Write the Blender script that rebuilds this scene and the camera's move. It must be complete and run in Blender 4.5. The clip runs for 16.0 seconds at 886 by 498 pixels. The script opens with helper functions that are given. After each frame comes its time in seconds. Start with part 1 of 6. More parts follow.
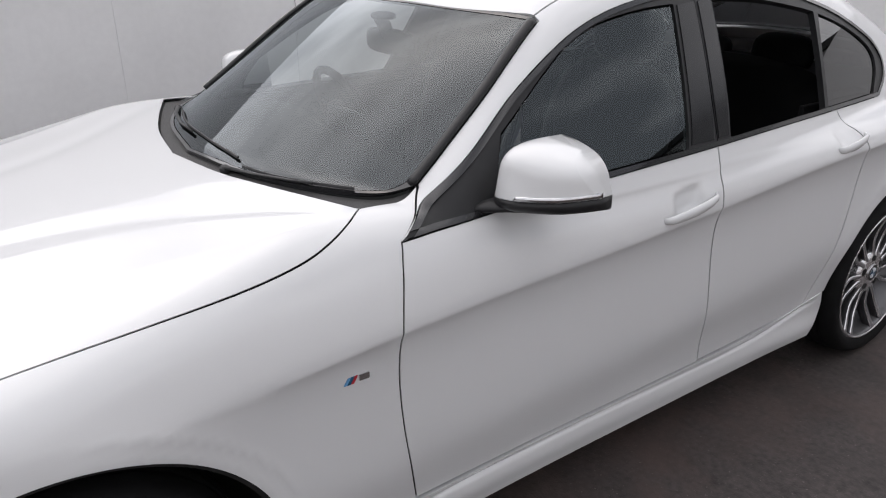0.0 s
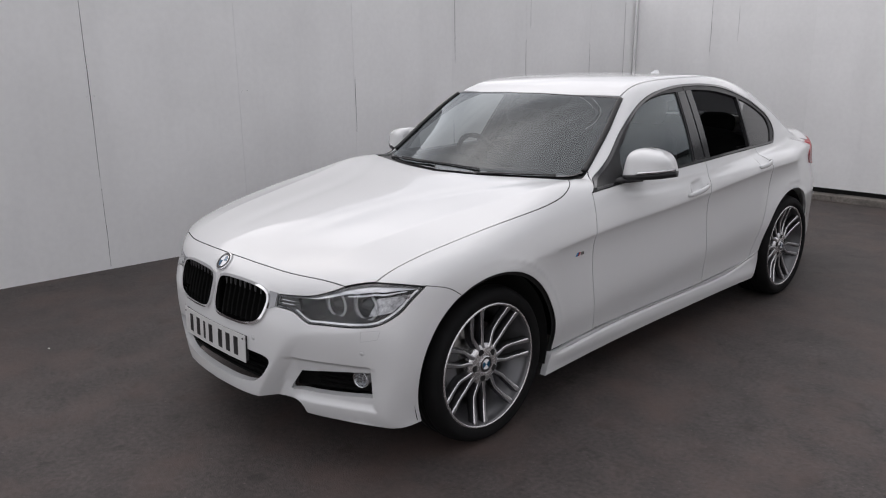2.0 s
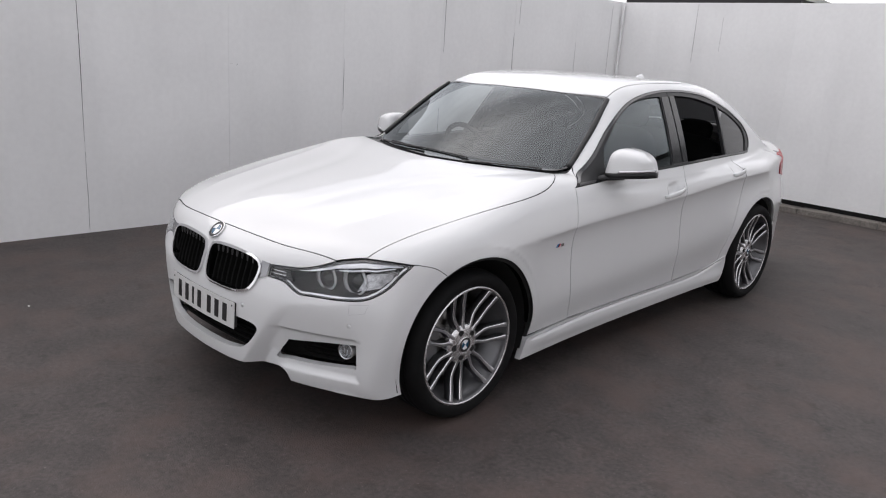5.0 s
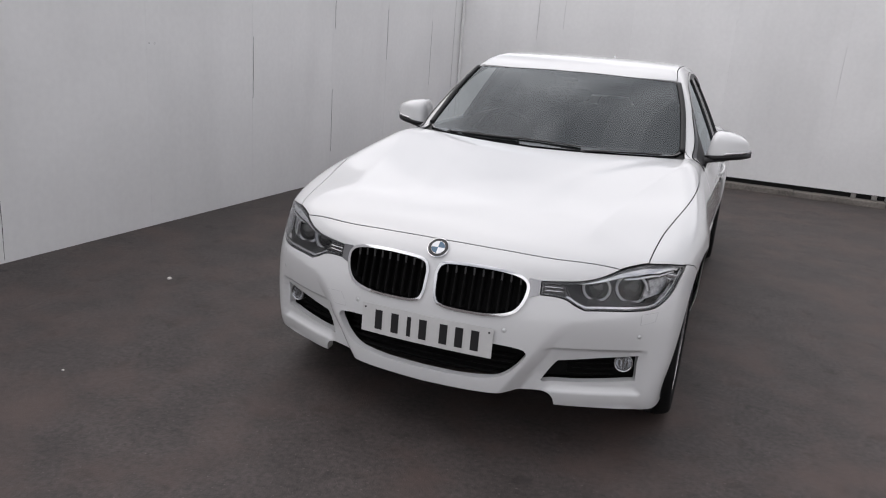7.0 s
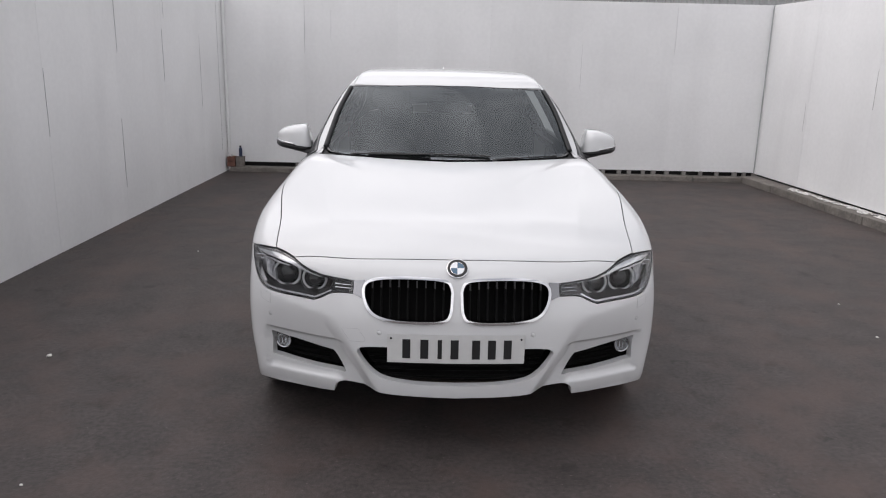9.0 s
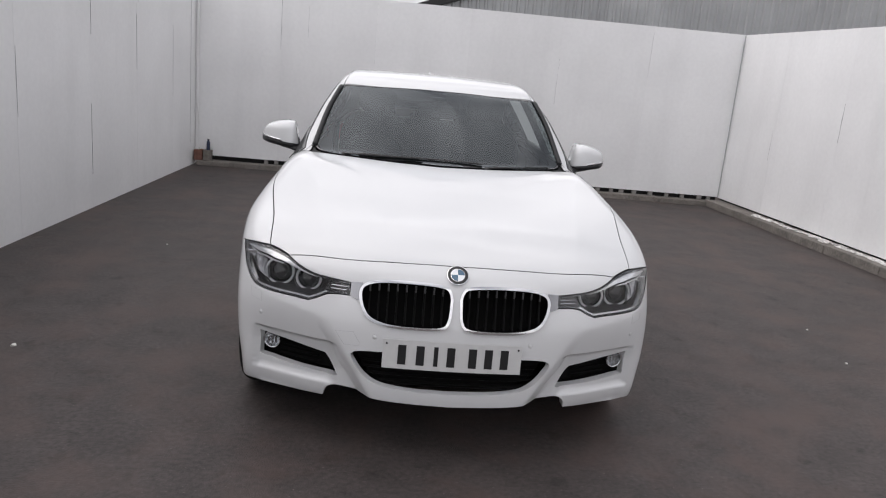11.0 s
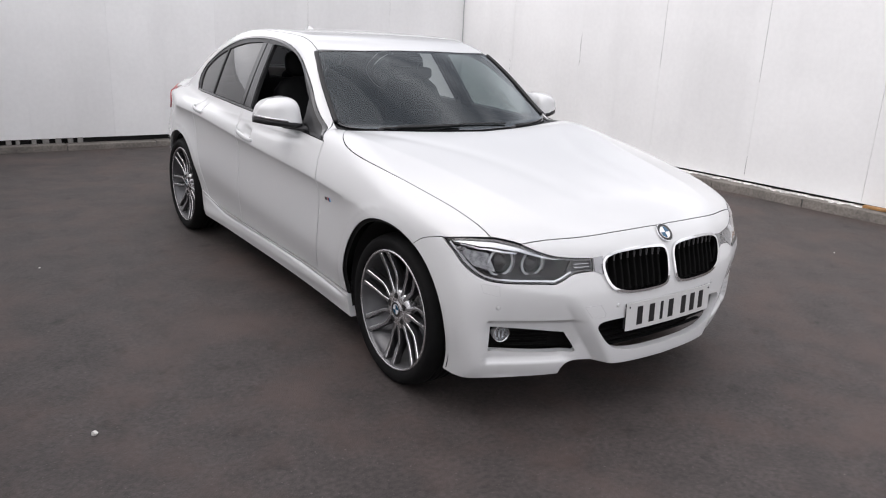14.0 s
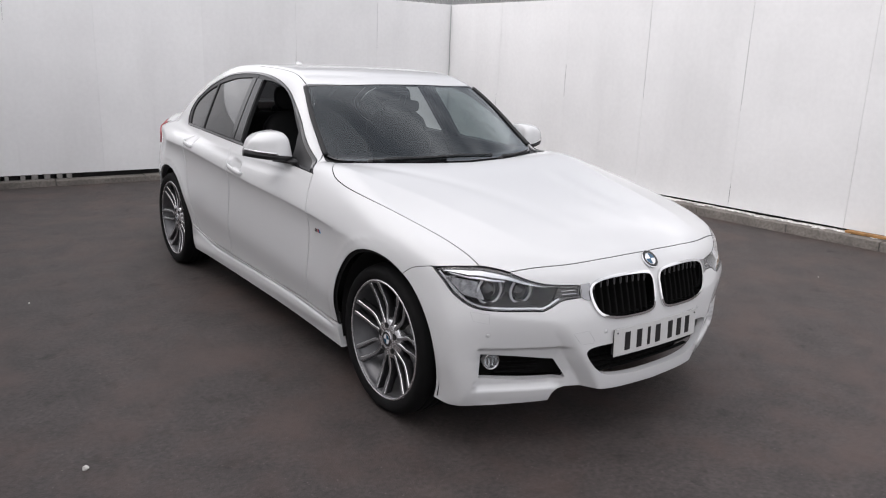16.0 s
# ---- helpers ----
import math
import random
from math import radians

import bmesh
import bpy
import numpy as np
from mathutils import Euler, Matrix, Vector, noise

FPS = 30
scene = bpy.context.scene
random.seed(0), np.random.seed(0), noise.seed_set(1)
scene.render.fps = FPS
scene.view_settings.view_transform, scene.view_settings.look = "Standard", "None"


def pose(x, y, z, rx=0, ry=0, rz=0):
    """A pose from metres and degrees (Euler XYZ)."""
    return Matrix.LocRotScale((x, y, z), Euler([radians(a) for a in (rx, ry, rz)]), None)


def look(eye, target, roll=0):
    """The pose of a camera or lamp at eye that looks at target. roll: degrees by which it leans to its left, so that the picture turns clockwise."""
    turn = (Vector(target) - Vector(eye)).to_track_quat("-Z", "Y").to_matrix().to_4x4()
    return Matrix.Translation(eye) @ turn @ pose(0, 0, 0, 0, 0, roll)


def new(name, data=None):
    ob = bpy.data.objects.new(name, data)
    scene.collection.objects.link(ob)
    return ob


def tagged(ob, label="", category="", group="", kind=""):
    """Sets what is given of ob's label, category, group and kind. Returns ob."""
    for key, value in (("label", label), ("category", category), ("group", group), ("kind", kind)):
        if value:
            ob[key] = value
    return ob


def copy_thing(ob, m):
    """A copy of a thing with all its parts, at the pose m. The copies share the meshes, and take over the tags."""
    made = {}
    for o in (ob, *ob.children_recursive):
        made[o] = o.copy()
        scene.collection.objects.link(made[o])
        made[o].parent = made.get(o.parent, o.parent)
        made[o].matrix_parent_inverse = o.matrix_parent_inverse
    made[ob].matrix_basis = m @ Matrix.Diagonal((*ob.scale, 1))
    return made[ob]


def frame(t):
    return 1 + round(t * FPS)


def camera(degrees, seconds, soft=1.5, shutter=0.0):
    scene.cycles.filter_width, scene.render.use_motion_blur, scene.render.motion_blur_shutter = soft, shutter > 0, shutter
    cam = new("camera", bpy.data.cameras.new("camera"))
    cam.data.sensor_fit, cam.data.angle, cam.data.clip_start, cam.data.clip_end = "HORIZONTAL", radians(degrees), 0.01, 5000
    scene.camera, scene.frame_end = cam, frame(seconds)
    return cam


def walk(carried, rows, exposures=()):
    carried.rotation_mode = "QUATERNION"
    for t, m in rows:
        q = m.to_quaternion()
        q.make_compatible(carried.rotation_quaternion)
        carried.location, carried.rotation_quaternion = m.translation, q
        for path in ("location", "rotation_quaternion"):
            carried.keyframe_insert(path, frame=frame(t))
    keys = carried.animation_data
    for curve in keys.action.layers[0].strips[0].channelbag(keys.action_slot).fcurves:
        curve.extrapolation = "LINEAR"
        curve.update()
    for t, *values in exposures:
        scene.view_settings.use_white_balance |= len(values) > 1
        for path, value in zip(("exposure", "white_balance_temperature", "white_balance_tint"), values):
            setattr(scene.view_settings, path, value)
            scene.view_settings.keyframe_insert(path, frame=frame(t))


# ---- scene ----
cam = camera(61.5, 16.0, soft=1.1)
PATH = [
    (0, (2.032, -0.03, 1.53), (0.523, 1.027, 0.751), -0.2),
    (0.5, (2.331, -0.678, 1.567), (0.82, 0.471, 0.935), -0.6),
    (1, (2.541, -1.228, 1.532), (1.078, 0.014, 0.971), -0.5),
    (1.5, (2.715, -1.684, 1.562), (1.265, -0.406, 1.046), -0.2),
    (2, (2.771, -2.069, 1.538), (1.363, -0.737, 1.043), -0.6),
    (2.5, (2.876, -2.135, 1.539), (1.535, -0.742, 1.027), 1.1),
    (3, (2.908, -2.149, 1.539), (1.597, -0.736, 1.006), 1.5),
    (3.2, (2.924, -2.148, 1.553), (1.612, -0.735, 1.023), 1.2),
    (5.3, (2.73, -2.244, 1.528), (1.387, -0.852, 1.018), 4.5),
    (5.5, (2.602, -2.356, 1.517), (1.284, -0.938, 1.015), 5.8),
    (6, (2.137, -2.64, 1.475), (1.005, -1.07, 0.973), 6.3),
    (6.5, (1.522, -2.907, 1.482), (0.572, -1.23, 0.955), 6.7),
    (7, (0.955, -3.125, 1.471), (0.264, -1.328, 0.931), 4.3),
    (7.5, (0.458, -3.196, 1.503), (0.052, -1.309, 0.979), 1.5),
    (8, (0.031, -3.291, 1.517), (-0.033, -1.363, 0.992), -1.4),
    (8.5, (-0.113, -3.371, 1.532), (-0.007, -1.442, 1.015), 0.5),
    (9, (-0.126, -3.396, 1.508), (-0.076, -1.458, 1.013), 1.3),
    (11.3, (-0.395, -3.319, 1.479), (-0.198, -1.383, 1.016), 5.9),
    (11.5, (-0.576, -3.257, 1.483), (-0.309, -1.33, 1.022), 4.9),
    (12, (-1.108, -2.996, 1.485), (-0.658, -1.106, 1.009), 5.8),
    (12.5, (-1.655, -2.796, 1.478), (-1.014, -0.963, 1.003), 5.0),
    (13, (-2.034, -2.591, 1.487), (-1.01, -0.955, 0.963), 3.3),
    (13.5, (-2.341, -2.49, 1.476), (-1.203, -0.938, 0.935), 2.4),
    (14, (-2.433, -2.516, 1.5), (-1.304, -0.968, 0.925), 2.7),
    (14.5, (-2.448, -2.54, 1.499), (-1.307, -0.979, 0.988), 2.1),
    (15, (-2.46, -2.545, 1.505), (-1.303, -0.989, 1.016), 3.1),
    (15.5, (-2.459, -2.549, 1.51), (-1.3, -0.996, 1.014), 3.0),
    (16, (-2.457, -2.549, 1.507), (-1.295, -0.999, 1.012), 2.1),
]
EXPOSURES = [(0, 0.05, 6500, 14), (0.5, -0.25, 6500, 14), (1, -0.42, 6500, 14), (1.5, -0.4, 6500, 14), (2, -0.22, 6500, 14), (3, 0.05, 6500, 14), (6, -0.02, 6500, 14), (7, -0.14, 6500, 14), (8, -0.12, 6500, 14), (12.5, -0.1, 6500, 14), (14, 0.24, 6500, 14), (15, 0.17, 6500, 14), (16, 0.12, 6500, 14)]
walk(cam, [(t, look(eye, target, roll)) for t, eye, target, roll in PATH], EXPOSURES)

# ---- world, sun, exposure ----
world = bpy.data.worlds.new("overcast_sky")
scene.world = world
world.use_nodes = True
wn, wl = world.node_tree.nodes, world.node_tree.links
wn.clear()
w_out, w_bg = wn.new("ShaderNodeOutputWorld"), wn.new("ShaderNodeBackground")
sky = wn.new("ShaderNodeTexSky")
sky.sky_type, sky.sun_disc = "NISHITA", False
SUN_EL, SUN_AZ = radians(52), radians(-84)
sky.sun_elevation, sky.sun_rotation = SUN_EL, SUN_AZ
sky.dust_density, sky.air_density = 4.0, 1.0
w_co, w_map = wn.new("ShaderNodeTexCoord"), wn.new("ShaderNodeMapping")
w_map.inputs["Scale"].default_value = (1.0, 1.0, 2.2)
w_cl, w_ramp = wn.new("ShaderNodeTexNoise"), wn.new("ShaderNodeValToRGB")
w_cl.inputs["Scale"].default_value, w_cl.inputs["Detail"].default_value = 2.3, 7.0
w_ramp.color_ramp.elements[0].position, w_ramp.color_ramp.elements[0].color = 0.36, (4.6, 4.8, 5.1, 1)
w_ramp.color_ramp.elements[1].position, w_ramp.color_ramp.elements[1].color = 0.66, (15.5, 15.5, 15.5, 1)
w_mix = wn.new("ShaderNodeMix")
w_mix.data_type = "RGBA"
w_mix.inputs[0].default_value = 0.88
wl.new(w_co.outputs["Generated"], w_map.inputs["Vector"])
wl.new(w_map.outputs["Vector"], w_cl.inputs["Vector"])
wl.new(w_cl.outputs["Fac"], w_ramp.inputs["Fac"])
wl.new(sky.outputs["Color"], w_mix.inputs[6])
wl.new(w_ramp.outputs["Color"], w_mix.inputs[7])
# the cloud is brighter on the sun's side
w_dot, w_lift, w_mul = wn.new("ShaderNodeVectorMath"), wn.new("ShaderNodeMapRange"), wn.new("ShaderNodeMix")
w_dot.operation = "DOT_PRODUCT"
w_dot.inputs[1].default_value = (math.sin(SUN_AZ) * math.cos(SUN_EL), math.cos(SUN_AZ) * math.cos(SUN_EL), math.sin(SUN_EL))
w_lift.inputs[1].default_value, w_lift.inputs[2].default_value = -0.6, 1.0
w_lift.inputs[3].default_value, w_lift.inputs[4].default_value = 0.86, 1.28
w_mul.data_type, w_mul.blend_type = "RGBA", "MULTIPLY"
w_mul.inputs[0].default_value = 1.0
wl.new(w_co.outputs["Generated"], w_dot.inputs[0])
wl.new(w_dot.outputs["Value"], w_lift.inputs[0])
wl.new(w_mix.outputs[2], w_mul.inputs[6])
wl.new(w_lift.outputs[0], w_mul.inputs[7])
wl.new(w_mul.outputs[2], w_bg.inputs["Color"])
w_bg.inputs["Strength"].default_value = 0.116
wl.new(w_bg.outputs["Background"], w_out.inputs["Surface"])
sun_data = bpy.data.lights.new("sun", "SUN")
sun_data.energy, sun_data.angle, sun_data.color = 0.55, radians(100), (1.0, 0.98, 0.95)
sun = new("sun", sun_data)
sun.matrix_world = look((0, 0, 0), (-math.sin(SUN_AZ) * math.cos(SUN_EL), -math.cos(SUN_AZ) * math.cos(SUN_EL), -math.sin(SUN_EL)))

# ---- materials ----
def material(name, base, rough=0.5, metal=0.0, coat=0.0, spec=0.5, var=0.0, scale=8.0, bump=0.0, bump_scale=60.0, var2=0.0, scale2=60.0, per_piece=0.0, coat_rough=0.03):
    """A Principled material with colour variation at two scales and a fine relief, in object metres."""
    m = bpy.data.materials.new(name)
    m.use_nodes = True
    n, l = m.node_tree.nodes, m.node_tree.links
    b = n["Principled BSDF"]
    b.inputs["Base Color"].default_value = (*base, 1)
    b.inputs["Roughness"].default_value, b.inputs["Metallic"].default_value = rough, metal
    b.inputs["Coat Weight"].default_value, b.inputs["Coat Roughness"].default_value = coat, coat_rough
    b.inputs["Specular IOR Level"].default_value = spec
    co = n.new("ShaderNodeTexCoord")
    last = None
    for amount, size in ((var, scale), (var2, scale2)):
        if amount:
            tex, mix, ramp = n.new("ShaderNodeTexNoise"), n.new("ShaderNodeMix"), n.new("ShaderNodeMapRange")
            tex.inputs["Scale"].default_value, tex.inputs["Detail"].default_value = size, 5.0
            ramp.inputs[1].default_value, ramp.inputs[2].default_value = 0.3, 0.7
            ramp.inputs[3].default_value, ramp.inputs[4].default_value = 1 - amount, 1 + amount
            mix.data_type, mix.blend_type = "RGBA", "MULTIPLY"
            mix.inputs[0].default_value = 1.0
            l.new(co.outputs["Object"], tex.inputs["Vector"])
            l.new(tex.outputs["Fac"], ramp.inputs[0])
            l.new(ramp.outputs[0], mix.inputs[7])
            if last is None:
                mix.inputs[6].default_value = (*base, 1)
            else:
                l.new(last, mix.inputs[6])
            last = mix.outputs[2]
    if per_piece:
        info, ramp, mix = n.new("ShaderNodeObjectInfo"), n.new("ShaderNodeMapRange"), n.new("ShaderNodeMix")
        ramp.inputs[3].default_value, ramp.inputs[4].default_value = 1 - per_piece, 1 + per_piece * 0.3
        mix.data_type, mix.blend_type = "RGBA", "MULTIPLY"
        mix.inputs[0].default_value = 1.0
        l.new(info.outputs["Random"], ramp.inputs[0])
        l.new(ramp.outputs[0], mix.inputs[7])
        if last is None:
            mix.inputs[6].default_value = (*base, 1)
        else:
            l.new(last, mix.inputs[6])
        last = mix.outputs[2]
    if last is not None:
        l.new(last, b.inputs["Base Color"])
    if bump:
        tex, bp = n.new("ShaderNodeTexNoise"), n.new("ShaderNodeBump")
        tex.inputs["Scale"].default_value, tex.inputs["Detail"].default_value = bump_scale, 6.0
        bp.inputs["Strength"].default_value, bp.inputs["Distance"].default_value = bump, 0.004
        l.new(co.outputs["Object"], tex.inputs["Vector"])
        l.new(tex.outputs["Fac"], bp.inputs["Height"])
        l.new(bp.outputs["Normal"], b.inputs["Normal"])
    return m


def glass(name, tint, gloss=0.02, ior=1.5, sheen=(1.0, 1.0, 1.0)):
    """Thin car glass: tinted see-through with a Fresnel gloss."""
    m = bpy.data.materials.new(name)
    m.use_nodes = True
    n, l = m.node_tree.nodes, m.node_tree.links
    n.clear()
    out, mix, face = n.new("ShaderNodeOutputMaterial"), n.new("ShaderNodeMixShader"), n.new("ShaderNodeLayerWeight")
    power, gain = n.new("ShaderNodeMath"), n.new("ShaderNodeMapRange")
    tr, gl = n.new("ShaderNodeBsdfTransparent"), n.new("ShaderNodeBsdfGlossy")
    face.inputs["Blend"].default_value = 0.5
    power.operation = "POWER"
    power.inputs[1].default_value = 5.0
    gain.inputs[3].default_value, gain.inputs[4].default_value = ((ior - 1) / (ior + 1)) ** 2, 1.0
    l.new(face.outputs["Facing"], power.inputs[0])
    l.new(power.outputs[0], gain.inputs[0])
    tr.inputs["Color"].default_value = (*tint, 1)
    gl.inputs["Roughness"].default_value, gl.inputs["Color"].default_value = gloss, (*sheen, 1)
    l.new(gain.outputs[0], mix.inputs[0])
    l.new(tr.outputs[0], mix.inputs[1])
    l.new(gl.outputs[0], mix.inputs[2])
    l.new(mix.outputs[0], out.inputs["Surface"])
    return m


PAINT = material("white_car_paint", (0.62, 0.625, 0.63), 0.45, coat=1.0, var2=0.01, scale2=900, coat_rough=0.045)
PAINT.node_tree.nodes["Principled BSDF"].inputs["Coat IOR"].default_value = 1.52
BLACK_PLASTIC = material("black_plastic", (0.018, 0.018, 0.019), 0.55, var=0.2, scale=40, bump=0.15, bump_scale=500)
GLOSS_BLACK = material("gloss_black_trim", (0.012, 0.012, 0.013), 0.12, coat=0.6, var=0.1)
PILLAR_BLACK = material("pillar_black", (0.010, 0.010, 0.011), 0.16, spec=0.4, var=0.1)
HIGHLIGHT_GREY = material("slat_highlight_grey", (0.09, 0.09, 0.092), 0.3, metal=0.4, var=0.1)
SATIN_BLACK = material("satin_black_trim", (0.014, 0.014, 0.015), 0.38, spec=0.3, var=0.15, scale=20)
RUBBER = material("tyre_rubber", (0.006, 0.006, 0.0063), 0.75, spec=0.15, var=0.25, scale=14, bump=0.2, bump_scale=200)
ALLOY = material("machined_alloy", (0.74, 0.74, 0.75), 0.25, metal=0.85, var=0.08, scale=30, bump=0.05, bump_scale=400)
ALLOY_GREY = material("grey_alloy_paint", (0.055, 0.055, 0.058), 0.38, metal=0.5, var=0.1, scale=20)
ALLOY_FACE = material("satin_grey_alloy_face", (0.34, 0.34, 0.35), 0.36, metal=0.8, var=0.1, scale=25, bump=0.04, bump_scale=300)
BARREL = material("wheel_barrel_paint", (0.13, 0.13, 0.135), 0.35, metal=0.6, var=0.15, scale=15)
LAMP_RING = material("frosted_light_ring", (0.62, 0.63, 0.64), 0.2, coat=0.8, var=0.1, scale=30)
STEEL = material("brake_steel", (0.17, 0.165, 0.16), 0.35, metal=1.0, var=0.25, scale=25)
CALIPER = material("grey_caliper", (0.22, 0.22, 0.23), 0.45, metal=0.5, var=0.15)
CHROME = material("chrome", (0.70, 0.70, 0.71), 0.06, metal=1.0, var=0.03)
FACETS = material("faceted_reflector", (0.36, 0.36, 0.37), 0.30, metal=1.0, var=0.45, scale=55, bump=0.6, bump_scale=50)
DARK_CHROME = material("dark_chrome", (0.28, 0.28, 0.29), 0.12, metal=1.0, var=0.05)
SILVER = material("silver_reflector", (0.62, 0.62, 0.63), 0.22, metal=1.0, var=0.08, scale=30)
LAMP_DARK = material("dark_lamp_housing", (0.042, 0.042, 0.044), 0.3, metal=0.5, var=0.15, scale=20)
# near-black for hidden parts, and for shade put into gaps as colour
DARK = material("dark_parts_and_gap_shade", (0.006, 0.006, 0.006), 0.85, var=0.2)
MESH_BLACK = material("black_grille_mesh", (0.004, 0.004, 0.004), 0.8, spec=0.15, var=0.2, scale=50)
SEAM_GREY = material("shadowed_seam_grey", (0.42, 0.42, 0.43), 0.7, var=0.1)
LENS = glass("clear_lens", (0.93, 0.94, 0.95), 0.01)
LENS_FOG = glass("fog_lamp_lens", (0.85, 0.87, 0.88), 0.02, 1.25)
GLASS = glass("tinted_window_glass", (0.58, 0.66, 0.645), 0.003, 1.85, (0.90, 0.97, 1.0))
SCREEN_GLASS = glass("laminated_screen_glass", (0.34, 0.375, 0.37), 0.003, 1.75, (0.90, 0.96, 1.0))
GLASS_REAR = glass("privacy_window_glass", (0.05, 0.052, 0.055), 0.005, 1.9)
RED = material("red_tail_lens", (0.30, 0.008, 0.014), 0.35, coat=0.15, var=0.1)
PLATE = material("white_plate", (0.56, 0.56, 0.555), 0.35, coat=0.3, var=0.03, scale=30)
INK = material("black_plate_ink", (0.012, 0.012, 0.013), 0.4, var=0.1)
BLUE = material("blue_enamel", (0.015, 0.08, 0.15), 0.25, coat=0.8, var=0.05)
WHITE_EN = material("white_enamel", (0.75, 0.77, 0.80), 0.25, coat=0.8, var=0.03)
MBLUE = material("light_blue_enamel", (0.10, 0.28, 0.50), 0.3, var=0.05)
MRED = material("red_enamel", (0.42, 0.02, 0.03), 0.3, var=0.05)
LEATHER = material("black_leather", (0.007, 0.007, 0.0075), 0.6, spec=0.12, var=0.2, scale=12)
TRIM_GREY = material("charcoal_interior_trim", (0.010, 0.010, 0.0105), 0.7, spec=0.12, var=0.15, scale=15)
HEADLINER = material("dark_headliner_cloth", (0.030, 0.030, 0.031), 0.9, spec=0.1, var=0.1, scale=30)


def asphalt_material():
    m = material("worn_asphalt", (0.047, 0.0386, 0.0366), 0.68, spec=0.45, var=0.22, scale=5.0, var2=0.34, scale2=48, bump=0.6, bump_scale=140)
    n, l = m.node_tree.nodes, m.node_tree.links
    b = n["Principled BSDF"]
    co = [x for x in n if x.type == "TEX_COORD"][0]
    src = b.inputs["Base Color"].links[0].from_socket
    # oil drips and damp spots
    spot, ramp, mix = n.new("ShaderNodeTexNoise"), n.new("ShaderNodeMapRange"), n.new("ShaderNodeMix")
    spot.inputs["Scale"].default_value, spot.inputs["Detail"].default_value = 7.5, 4.0
    ramp.inputs[1].default_value, ramp.inputs[2].default_value = 0.60, 0.70
    ramp.inputs[3].default_value, ramp.inputs[4].default_value = 1.0, 0.5
    mix.data_type, mix.blend_type = "RGBA", "MULTIPLY"
    mix.inputs[0].default_value = 1.0
    l.new(co.outputs["Object"], spot.inputs["Vector"])
    l.new(spot.outputs["Fac"], ramp.inputs[0])
    l.new(src, mix.inputs[6])
    l.new(ramp.outputs[0], mix.inputs[7])
    # pale grit
    grit, r0, m0 = n.new("ShaderNodeTexNoise"), n.new("ShaderNodeMapRange"), n.new("ShaderNodeMix")
    grit.inputs["Scale"].default_value, grit.inputs["Detail"].default_value = 90.0, 3.0
    r0.inputs[1].default_value, r0.inputs[2].default_value, r0.inputs[4].default_value = 0.66, 0.74, 0.7
    m0.data_type = "RGBA"
    m0.inputs[7].default_value = (0.19, 0.165, 0.15, 1)
    l.new(co.outputs["Object"], grit.inputs["Vector"])
    l.new(grit.outputs["Fac"], r0.inputs[0])
    l.new(r0.outputs[0], m0.inputs[0])
    l.new(mix.outputs[2], m0.inputs[6])
    # brownish dust
    dust, r2, m2 = n.new("ShaderNodeTexNoise"), n.new("ShaderNodeMapRange"), n.new("ShaderNodeMix")
    dust.inputs["Scale"].default_value, dust.inputs["Detail"].default_value = 1.9, 11.0
    dust.inputs["Roughness"].default_value = 0.62
    r2.inputs[1].default_value, r2.inputs[2].default_value, r2.inputs[4].default_value = 0.46, 0.64, 0.68
    m2.data_type = "RGBA"
    m2.inputs[7].default_value = (0.082, 0.056, 0.049, 1)
    l.new(co.outputs["Object"], dust.inputs["Vector"])
    l.new(dust.outputs["Fac"], r2.inputs[0])
    l.new(r2.outputs[0], m2.inputs[0])
    l.new(m0.outputs[2], m2.inputs[6])
    l.new(m2.outputs[2], b.inputs["Base Color"])
    return m


ASPHALT = asphalt_material()
WALL_PAINT = material("white_wall_paint", (0.80, 0.80, 0.80), 0.5, var=0.035, scale=1.3, var2=0.02, scale2=22, bump=0.1, bump_scale=9, per_piece=0.03)


def streak_wall(m):
    """Faint rain streaks that run down the painted sheets, and dirt splashed up from the ground."""
    n, l = m.node_tree.nodes, m.node_tree.links
    b = n["Principled BSDF"]
    co = [x for x in n if x.type == "TEX_COORD"][0]
    src = b.inputs["Base Color"].links[0].from_socket
    for size, lo, hi, dark in (((3.0, 3.0, 0.35), 0.50, 0.75, 0.955), ((0.8, 0.8, 0.5), 0.48, 0.70, 0.95), ((16.0, 16.0, 1.2), 0.62, 0.78, 0.975)):
        mp, tex, ramp, mix = n.new("ShaderNodeMapping"), n.new("ShaderNodeTexNoise"), n.new("ShaderNodeMapRange"), n.new("ShaderNodeMix")
        mp.inputs["Scale"].default_value = size
        tex.inputs["Scale"].default_value, tex.inputs["Detail"].default_value = 1.0, 6.0
        ramp.inputs[1].default_value, ramp.inputs[2].default_value = lo, hi
        ramp.inputs[3].default_value, ramp.inputs[4].default_value = 1.0, dark
        mix.data_type, mix.blend_type = "RGBA", "MULTIPLY"
        mix.inputs[0].default_value = 1.0
        l.new(co.outputs["Object"], mp.inputs["Vector"])
        l.new(mp.outputs["Vector"], tex.inputs["Vector"])
        l.new(tex.outputs["Fac"], ramp.inputs[0])
        l.new(src, mix.inputs[6])
        l.new(ramp.outputs[0], mix.inputs[7])
        src = mix.outputs[2]
    l.new(src, b.inputs["Base Color"])


